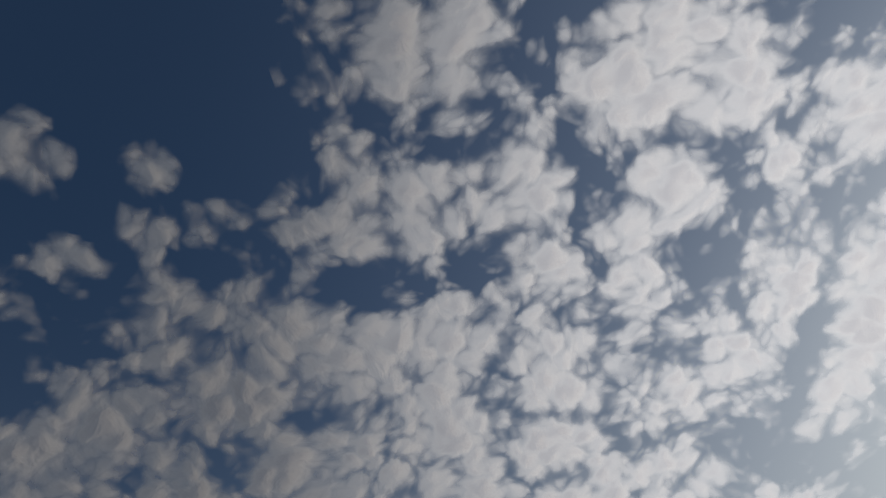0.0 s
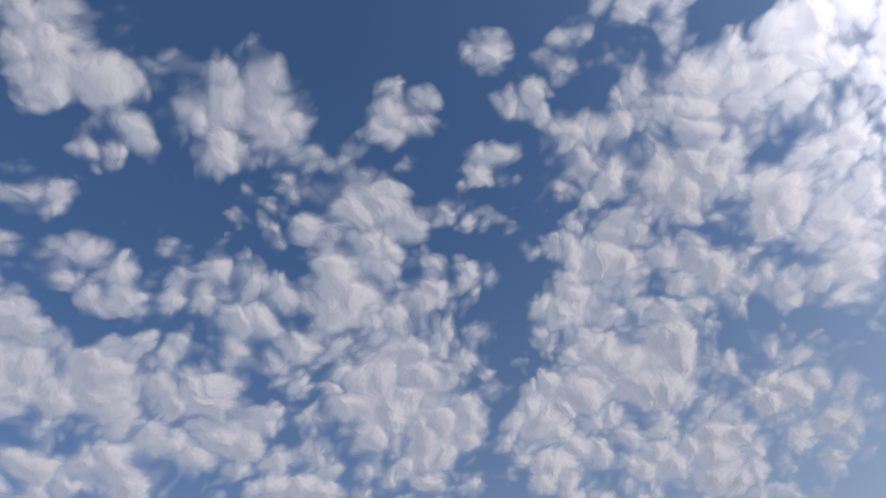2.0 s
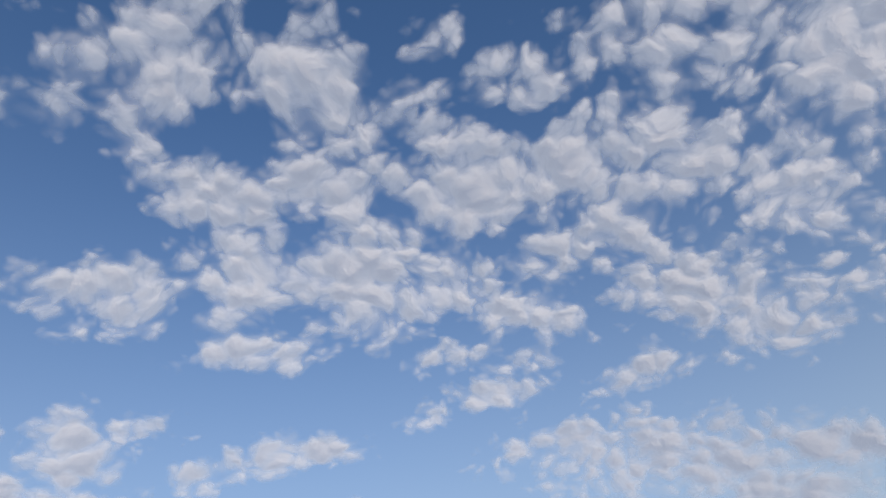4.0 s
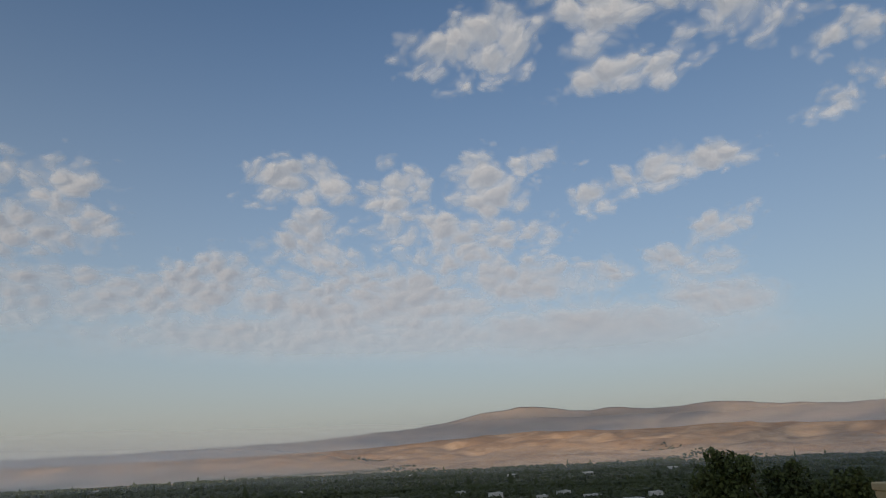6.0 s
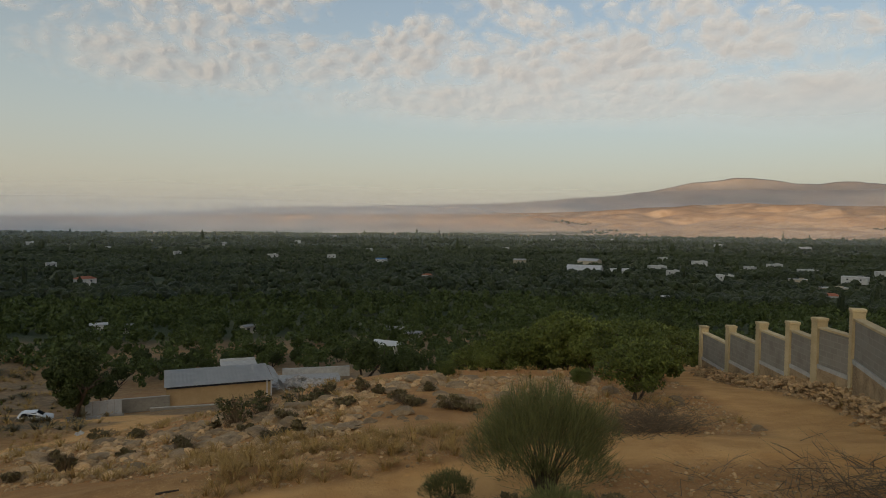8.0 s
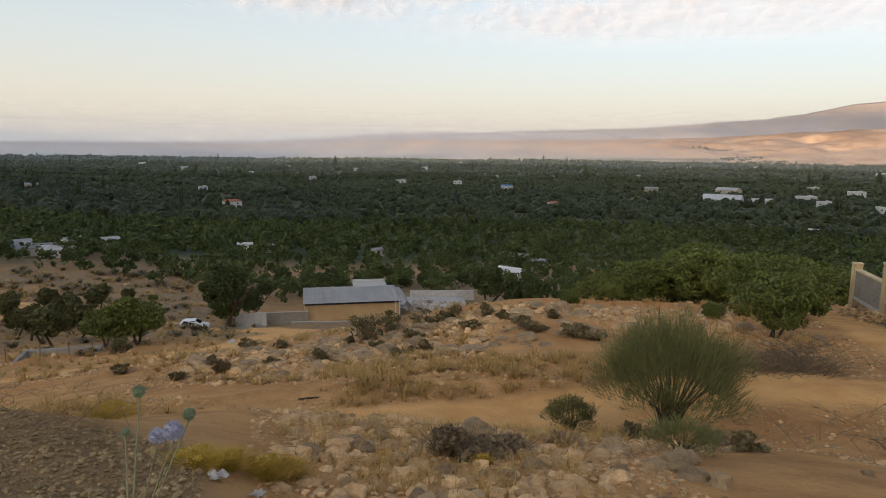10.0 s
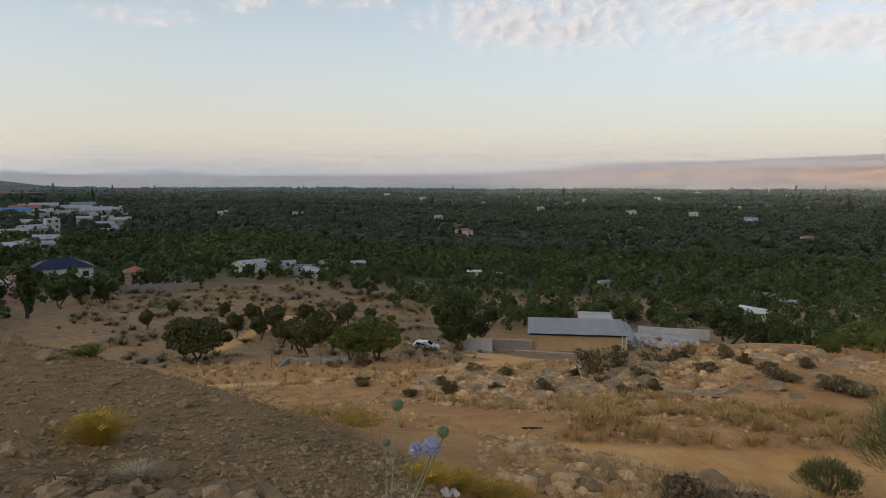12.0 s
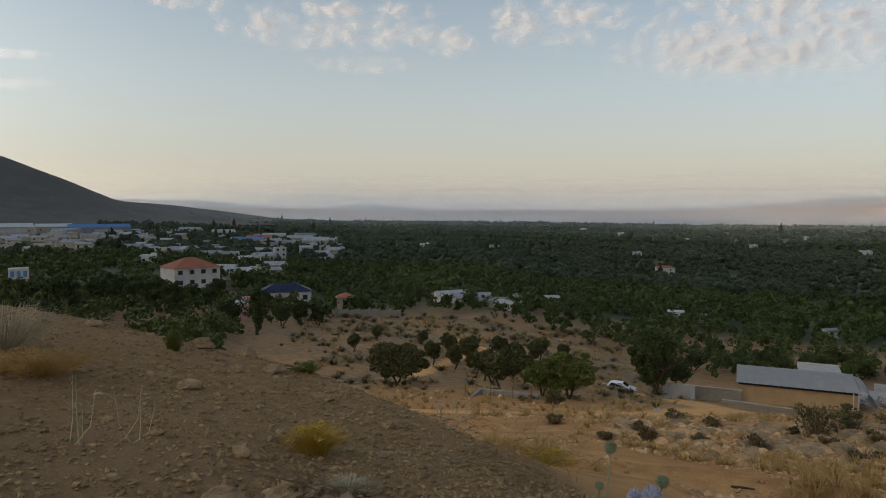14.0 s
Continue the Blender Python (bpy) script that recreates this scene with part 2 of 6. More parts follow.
# ---- the lie of the land ----
RINGS = [16, 28, 38, 50, 70, 110, 150, 200, 300, 500, 1000, 3000]
DROPS = {  # metres below the eye along five bearings
    -60: [4.5, 8, 11, 13, 16, 19, 21, 22, 23, 24, 24, 24],
    -30: [5.8, 9, 11.6, 14.3, 18.5, 24, 28, 31, 34, 37, 42, 48],
    -8: [5.9, 8.7, 11.3, 14.4, 19.3, 29, 33, 36, 42, 50, 54, 55],
    18: [5.6, 7.2, 8.6, 12.5, 19, 28, 33, 37, 43, 50, 54, 55],
    42: [4.9, 6.5, 8.2, 9.9, 15, 25, 31, 36, 42, 50, 54, 55],
    62: [4.2, 5.4, 6.6, 8, 12, 20, 27, 33, 41, 50, 54, 55],
}


def wave(x, y, size, seed=0.0):
    """Smooth pseudo-random relief from crossed sines, about -1 to 1."""
    a = np.sin(x / size + 1.7 * np.sin(y / size * 0.7 + seed) + seed)
    b = np.sin(y / size * 1.13 + 1.3 * np.sin(x / size * 0.8 + 2.1 * seed) + 0.6)
    c = np.sin((x + y) / size * 0.61 + 0.9 * np.sin((x - y) / size * 0.9) + 3 * seed)
    return (a + b + c) / 3


def bench_edge(az):
    """Range of the rim of the levelled earth beside the viewer."""
    return np.interp(az, [-100, -61, -52, -45, -38, -33, -27, -18, -5], [14, 12.5, 11, 10.2, 9, 8, 6.7, 5.6, 4.0])


def crest(az):
    """Elevation in degrees of the far dry hills."""
    return np.interp(az, [-30, -8, 6, 14, 20, 28, 34, 38, 43, 48, 52, 57, 66, 75, 90],
                     [0.0, 0.35, 1.15, 1.35, 1.45, 1.9, 2.4, 3.1, 3.6, 3.2, 3.1, 3.3, 2.5, 2.2, 1.0])


def ground_height(x, y):
    x, y = np.asarray(x, float), np.asarray(y, float)
    r = np.hypot(x, y) + 1e-6
    az = np.degrees(np.arctan2(x, y))
    keys = list(DROPS)
    table = np.array([np.interp(np.log(np.maximum(r, 1)), np.log(RINGS), DROPS[k]) for k in keys])
    a = np.clip(az, keys[0], keys[-1])
    d = np.zeros_like(r)
    for i in range(len(keys) - 1):
        t = np.clip((a - keys[i]) / (keys[i + 1] - keys[i]), 0, 1)
        t = t * t * (3 - 2 * t)
        inside = (a >= keys[i]) & (a <= keys[i + 1])
        d = np.where(inside, table[i] * (1 - t) + table[i + 1] * t, d)
    near = 1.6 + 0.12 * np.maximum(x, -1.5) + 0.185 * y + 0.007 * y * np.abs(y)
    d = near + (d - near) * smoothstep(9, 17, r)
    # the levelled earth on the left, and its rim
    bench = 1.6 + 0.105 * x + 0.165 * y
    e = bench_edge(az)
    w = (1 - smoothstep(e - 0.7, e + 3.2, r)) * (1 - smoothstep(-14, -2, az)) * smoothstep(-150, -100, az)
    d = d + (bench - d) * w
    # behind the viewer the slope climbs
    behind = smoothstep(75, 115, np.abs(az))
    d = d + (1.6 - 0.1 * np.minimum(r, 900) - d) * behind
    # relief
    d = d + 0.10 * wave(x, y, 1.9, 0.3) * smoothstep(2, 8, r) + 0.035 * wave(x, y, 0.45, 1.1) * (r < 60)
    d = d + 0.35 * wave(x, y, 7.0, 2.2) * smoothstep(14, 30, r) * (1 - smoothstep(150, 250, r))
    d = d + 1.6 * wave(x, y, 33.0, 1.4) * smoothstep(60, 120, r) * (1 - smoothstep(250, 500, r)) * (az < -13)
    # far dry hills
    rise = smoothstep(2700, 4300, r)
    d = d - (54.5 + 4300 * np.tan(np.radians(0.45 * crest(az)))) * rise * (1 - behind) * np.where(r > 4300, np.maximum(0.2, 1 - (r - 4300) / 900), 1)
    d = d - 17 * (wave(x, y, 62, 0.8) + wave(x, y, 190, 0.3) + 0.5 * wave(x, y, 31, 0.1)) * smoothstep(2900, 3500, r) * (1 - smoothstep(3900, 4300, r)) * smoothstep(0.2, 1.6, crest(az))
    return EYE - d


def on_ground(az, r, sink=0.0):
    x, y = r * math.sin(radians(az)), r * math.cos(radians(az))
    return Vector((x, y, float(ground_height(x, y)) - sink))


def bearing_of(x, y):
    return np.degrees(np.arctan2(x, y))


# cart tracks as lines of (bearing, range, half width)
TRACKS = [
    [(-34, 12.4, 1.2), (-20, 12.0, 1.3), (-8, 12.5, 1.3), (5, 13.1, 1.3), (20, 14.3, 1.3), (33, 16.2, 1.4), (43, 16.8, 1.5), (51, 17.4, 1.9), (60, 14.8, 1.9), (75, 12, 2.0)],
    [(52, 17.6, 1.6), (48, 21.2, 1.5), (44, 25.2, 1.4), (40.5, 31, 1.3), (38, 38, 1.3), (36, 48, 1.3)],
    [(-33, 42, 2.0), (-25, 40, 2.0), (-17, 43, 2.0), (-10, 52, 2.2), (-5.5, 66, 2.6), (-2, 84, 3.5), (-8, 98, 5.0), (-14, 106, 3.5), (-21, 108, 2.0)],
    [(-31, 78, 1.2), (-27, 100, 1.2), (-24, 120, 1.2), (-27, 140, 1.2)],
]


def track_mask(x, y):
    best = np.zeros_like(x)
    for line in TRACKS:
        pts = [(r * math.sin(radians(a)), r * math.cos(radians(a)), w) for a, r, w in line]
        for (x0, y0, w0), (x1, y1, w1) in zip(pts, pts[1:]):
            dx, dy = x1 - x0, y1 - y0
            t = np.clip(((x - x0) * dx + (y - y0) * dy) / (dx * dx + dy * dy), 0, 1)
            dist = np.hypot(x - x0 - t * dx, y - y0 - t * dy) / (w0 + t * (w1 - w0))
            best = np.maximum(best, 1 - smoothstep(0.65, 1.25, dist))
    return best


def polar_sheet(name, azimuths, ranges, mat):
    A, R = np.meshgrid(np.radians(azimuths), ranges)
    x, y = R * np.sin(A), R * np.cos(A)
    z = ground_height(x.ravel(), y.ravel())
    na, nr = len(azimuths), len(ranges)
    i = np.arange(na * nr).reshape(nr, na)
    quads = np.stack([i[:-1, :-1], i[:-1, 1:], i[1:, 1:], i[1:, :-1]], -1).reshape(-1, 4)[:, ::-1]
    verts = np.stack([x.ravel(), y.ravel(), z], 1)
    me = bpy.data.meshes.new(name)
    me.from_pydata(verts.tolist(), [], quads.tolist())
    me.materials.append(mat)
    me.polygons.foreach_set("use_smooth", [True] * len(me.polygons))
    return new(name, me), verts


az_nodes = np.concatenate([np.arange(-180, -72, 3), np.arange(-72, 72, 0.3), np.arange(72, 180.1, 3)])
rg_nodes = np.concatenate([[0.0002, 0.5], np.geomspace(1, 60, 190), np.geomspace(61.5, 2600, 130), np.linspace(2630, 4400, 75), [4500, 4700]])
ground, gv = polar_sheet("ground", az_nodes, rg_nodes, M["ground"])
tagged(ground, "dry stony tan hillside falling to a wooded valley", "ground", kind="structure")
gx, gy = gv[:, 0], gv[:, 1]
g_r, g_az = np.hypot(gx, gy), bearing_of(gx, gy)
g_edge = bench_edge(g_az)
zones = {
    "track": track_mask(gx, gy) * (1 - (1 - smoothstep(g_edge, g_edge + 2, g_r)) * (g_az < -10)),
    "heap": (1 - smoothstep(g_edge - 0.5, g_edge + 2.2, g_r)) * (1 - smoothstep(-16, -6, g_az)),
    "bank": smoothstep(48, 85, g_r + 6 * wave(gx, gy, 9, 0.5)) * (1 - smoothstep(400, 600, g_r)),
    "valley": smoothstep(190, 245, g_r + 22 * wave(gx, gy, 23, 0.4)) * (1 - smoothstep(2500, 2900, g_r + 120 * wave(gx, gy, 90, 1.0))),
    "hill": smoothstep(2400, 2800, g_r + 150 * wave(gx, gy, 110, 2.0)),
}
for key, values in zones.items():
    ground.data.attributes.new(key, "FLOAT", "POINT").data.foreach_set("value", np.asarray(values, np.float32))

# ---- the range at the viewer's left, carried on unseen at the back to block the sun, and pale mountains beyond the plain ----


def ridge(name, azimuths, r_in, r_out, peak, base, mat, rough, label, seed):
    """A mountain range: rises from r_in to a crest at r_out, with spurs; peak(az) is the crest's elevation."""
    rows, na = 34, len(azimuths)
    verts, faces = [], []
    for j in range(rows):
        t = j / (rows - 1) * 1.25
        for a in azimuths:
            r = r_in + (r_out - r_in) * t
            x, y = r * math.sin(radians(a)), r * math.cos(radians(a))
            jag = noise.fractal(Vector((a * 0.16, seed, 0)), 0.8, 2.2, 5) * 0.34 * min(1.0, max(0.15, peak(a) / 2.5)) if seed > 6 else 0.0
            top = EYE + r_out * math.tan(radians(peak(a) + jag))
            up = t ** 0.9 if t <= 1 else max(0.0, 1 - (t - 1) * 3.4)
            n = noise.fractal(Vector((x / 260 + seed, y / 260, 0)), 0.9, 2.1, 5)
            verts.append((x, y, base(a) + (top - base(a)) * up + rough * n * math.sin(math.pi * min(t, 1.0)) * 0.9))
    for j in range(rows - 1):
        for i in range(na - 1):
            k = j * na + i
            faces.append((k, k + na, k + na + 1, k + 1))
    ob = mesh_object(name, verts, faces, mat, True)
    return tagged(ob, label, "mountain", kind="structure")


def back_peak(a):
    a = a - 360 if a > 0 else a
    return float(np.interp(a, [-260, -230, -200, -160, -120, -95, -80, -70, -61, -57, -54, -50, -46, -42],
                           [3.0, 7.0, 11.5, 12.5, 12.5, 11.0, 8.2, 5.8, 3.85, 2.2, 0.85, 0.0, -0.75, -1.2]))


# in view only at the left; the rest is an added sun block
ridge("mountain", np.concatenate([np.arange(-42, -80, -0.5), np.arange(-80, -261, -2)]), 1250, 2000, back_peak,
      lambda a: -24.0, M["range"], 26, "bare grey-brown mountain slope in evening shade, extended unseen to block the sun", 3.0)
# never in view: added to keep the sun off the far woodland
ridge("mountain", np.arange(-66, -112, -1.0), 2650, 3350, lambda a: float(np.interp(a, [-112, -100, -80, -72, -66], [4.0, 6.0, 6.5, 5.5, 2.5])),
      lambda a: -40.0, M["range"], 30, "unseen mountain flank added to shade the far woods", 4.0)
ridge("mountain", np.arange(-64, -36, 0.5), 2300, 2800,
      lambda a: float(np.interp(a, [-64, -54, -50, -46, -42, -38, -36], [1.2, 0.75, 0.45, -0.05, -0.6, -0.9, -1.1])),
      lambda a: -50.0, M["range"], 8, "low bare foothill beyond the town", 5.0)
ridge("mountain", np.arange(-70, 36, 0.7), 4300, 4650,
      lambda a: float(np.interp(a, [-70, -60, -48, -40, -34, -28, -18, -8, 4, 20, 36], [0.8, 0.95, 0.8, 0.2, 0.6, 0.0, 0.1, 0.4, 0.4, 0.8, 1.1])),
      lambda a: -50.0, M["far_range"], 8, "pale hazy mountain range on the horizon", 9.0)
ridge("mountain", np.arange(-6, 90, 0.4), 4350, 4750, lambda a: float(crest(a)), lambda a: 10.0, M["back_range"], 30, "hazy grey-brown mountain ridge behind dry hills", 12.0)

# ---- haze over the plain, imitated by added see-through sheets, denser far off ----


def haze_material():
    m = bpy.data.materials.new("haze_veil")
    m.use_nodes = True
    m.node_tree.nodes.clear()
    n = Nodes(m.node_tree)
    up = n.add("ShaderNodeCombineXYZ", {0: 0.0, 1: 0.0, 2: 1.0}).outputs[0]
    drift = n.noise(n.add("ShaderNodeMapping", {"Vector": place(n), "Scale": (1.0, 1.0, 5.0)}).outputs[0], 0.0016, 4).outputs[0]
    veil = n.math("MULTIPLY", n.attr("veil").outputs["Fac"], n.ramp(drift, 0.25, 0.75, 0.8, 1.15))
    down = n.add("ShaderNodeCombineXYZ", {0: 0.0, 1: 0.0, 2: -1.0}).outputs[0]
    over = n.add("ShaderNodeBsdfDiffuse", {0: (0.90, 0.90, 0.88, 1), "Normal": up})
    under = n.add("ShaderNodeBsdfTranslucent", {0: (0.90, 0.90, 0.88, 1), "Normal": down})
    haze_body = n.add("ShaderNodeAddShader", {0: over.outputs[0], 1: under.outputs[0]})
    out = n.add("ShaderNodeMixShader", {0: veil, 1: n.add("ShaderNodeBsdfTransparent").outputs[0], 2: haze_body.outputs[0]})
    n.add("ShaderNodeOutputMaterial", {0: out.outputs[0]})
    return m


def haze_sheet(r, top, strength, mat):
    """A see-through sheet imitating haze at range r, thinning towards the elevation top; strength(az) is its cover at
    the foot.
    """
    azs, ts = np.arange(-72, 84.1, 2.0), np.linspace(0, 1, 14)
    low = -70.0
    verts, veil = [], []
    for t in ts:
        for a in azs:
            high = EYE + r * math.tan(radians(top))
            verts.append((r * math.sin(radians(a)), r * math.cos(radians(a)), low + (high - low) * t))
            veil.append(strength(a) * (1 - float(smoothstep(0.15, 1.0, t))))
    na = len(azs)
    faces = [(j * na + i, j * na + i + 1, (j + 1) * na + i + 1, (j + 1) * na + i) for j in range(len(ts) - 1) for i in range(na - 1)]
    ob = mesh_object("distance_haze", verts, faces, mat, True)
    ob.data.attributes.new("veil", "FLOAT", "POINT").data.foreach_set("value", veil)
    return tagged(ob, "see-through sheet standing in for haze over the plain", "haze", kind="structure")


# added sheets that pale whatever lies behind them, as distance haze would
haze_veil = haze_material()
haze_sheet(2860.0, 3.0, lambda a: float(np.interp(a, [-72, -55, -40, -10, 10, 22, 34, 84], [0.1, 0.35, 0.6, 0.62, 0.5, 0.28, 0.12, 0.1])), haze_veil)
haze_sheet(4330.0, 4.6, lambda a: float(np.interp(a, [-72, -40, 0, 30, 50, 84], [0.3, 0.45, 0.5, 0.45, 0.4, 0.4])), haze_veil)
haze_sheet(1280.0, 1.5, lambda a: 0.05, haze_veil)
haze_sheet(1950.0, 1.2, lambda a: 0.11, haze_veil)

# ---- clouds: broken altocumulus sheets on one level ----


def cloud_material():
    m = bpy.data.materials.new("cloud")
    m.use_nodes = True
    m.node_tree.nodes.clear()
    n = Nodes(m.node_tree)
    aim = n.add("ShaderNodeVectorMath", {0: place(n)}, operation="NORMALIZE").outputs[0]
    split = n.add("ShaderNodeSeparateXYZ", {0: aim})
    low = n.math("ADD", split.outputs[2], 0.5)
    p = n.add("ShaderNodeCombineXYZ", {0: n.math("DIVIDE", split.outputs[0], low), 1: n.math("DIVIDE", split.outputs[1], low)}).outputs[0]
    warp = n.noise(p, 6.0, 3).outputs["Color"]
    q = n.add("ShaderNodeVectorMath", {0: warp, 1: (0.085,) * 3, 2: p}, operation="MULTIPLY_ADD").outputs[0]
    curl = n.noise(q, 30.0, 3, 0.55).outputs["Color"]
    q = n.add("ShaderNodeVectorMath", {0: curl, 1: (0.017,) * 3, 2: q}, operation="MULTIPLY_ADD").outputs[0]

    def puffs(scale, smoothness):
        d = n.add("ShaderNodeTexVoronoi", {"Vector": q, "Scale": scale, "Smoothness": smoothness}, feature="SMOOTH_F1", voronoi_dimensions="2D").outputs["Distance"]
        return n.ramp(d, 0.74, 0.02)

    big, mid, small = puffs(10.5, 0.25), puffs(25.0, 0.18), puffs(58.0, 0.2)
    fbm = n.noise(q, 20.0, 8, 0.6).outputs[0]
    broad = n.noise(p, 4.4, 3).outputs[0]
    flat = n.ramp(split.outputs[2], 0.46, 0.16)
    heap = n.math("ADD", n.math("MULTIPLY", big, 0.34), n.math("MULTIPLY", mid, 0.40))
    heap = n.math("ADD", heap, n.math("MULTIPLY", small, 0.20))
    dens = n.math("ADD", heap, n.math("MULTIPLY", n.math("SUBTRACT", fbm, 0.5), 0.75))
    cover = n.math("ADD", n.attr("cover").outputs["Fac"], n.math("MULTIPLY", n.math("SUBTRACT", broad, 0.5), 0.3))
    dens = n.math("SUBTRACT", n.math("ADD", dens, n.math("MULTIPLY", n.math("MINIMUM", cover, 0.72), 0.95)), n.ramp(flat, 0.0, 1.0, 0.55, 0.52))
    # towards the horizon the puffs merge into an even layer
    merge = n.ramp(split.outputs[2], 0.30, 0.15, 0.0, 0.8)
    even = n.math("SUBTRACT", n.math("MULTIPLY", cover, 1.3), 0.12)
    dens = n.math("ADD", dens, n.math("MULTIPLY", merge, n.math("SUBTRACT", even, dens)))
    alpha = n.math("MULTIPLY", n.ramp(dens, -0.10, n.ramp(flat, 0.0, 1.0, 0.56, 0.82)), 0.94)
    alpha = n.math("MULTIPLY", alpha, n.ramp(split.outputs[2], 0.095, 0.19))
    thick = n.ramp(dens, 0.2, 0.85)
    # thick cloud glows greyer: its shade is put into the emitted colour
    tone = n.mix(thick, (0.55, 0.545, 0.56), (0.43, 0.42, 0.44))
    near_sun = n.add("ShaderNodeVectorMath", {0: aim, 1: towards(SUN_AZ, SUN_EL)}, operation="DOT_PRODUCT").outputs["Value"]
    # sunlight in the cloud is put into its glow, strongest sunward
    scatter = n.math("ADD", n.ramp(near_sun, 0.24, 0.9, 0.63, 3.9), n.ramp(near_sun, -0.55, -0.97, 0.0, 0.2))
    glow = n.add("ShaderNodeEmission", {0: tone, 1: scatter})
    swell = n.math("ADD", n.math("MULTIPLY", puffs(10.5, 0.7), 0.45), n.math("MULTIPLY", puffs(25.0, 0.6), 0.45))
    hollow = n.math("SUBTRACT", 1.0, n.math("ADD", swell, n.math("MULTIPLY", n.noise(q, 24.0, 4, 0.5).outputs[0], 0.22)))
    relief = n.add("ShaderNodeBump", {"Height": hollow, "Distance": n.math("DIVIDE", 24.0, n.math("ADD", split.outputs[2], 0.1)), "Strength": n.ramp(split.outputs[2], 0.15, 0.55, 0.14, 0.42)})
    lit = n.add("ShaderNodeBsdfTranslucent", {0: (0.44, 0.44, 0.44, 1), "Normal": relief.outputs[0]})
    body = n.add("ShaderNodeAddShader", {0: glow.outputs[0], 1: lit.outputs[0]})
    clear_sky = n.add("ShaderNodeBsdfTransparent")
    out = n.add("ShaderNodeMixShader", {0: alpha, 1: clear_sky.outputs[0], 2: body.outputs[0]})
    n.add("ShaderNodeOutputMaterial", {0: out.outputs[0]})
    return m


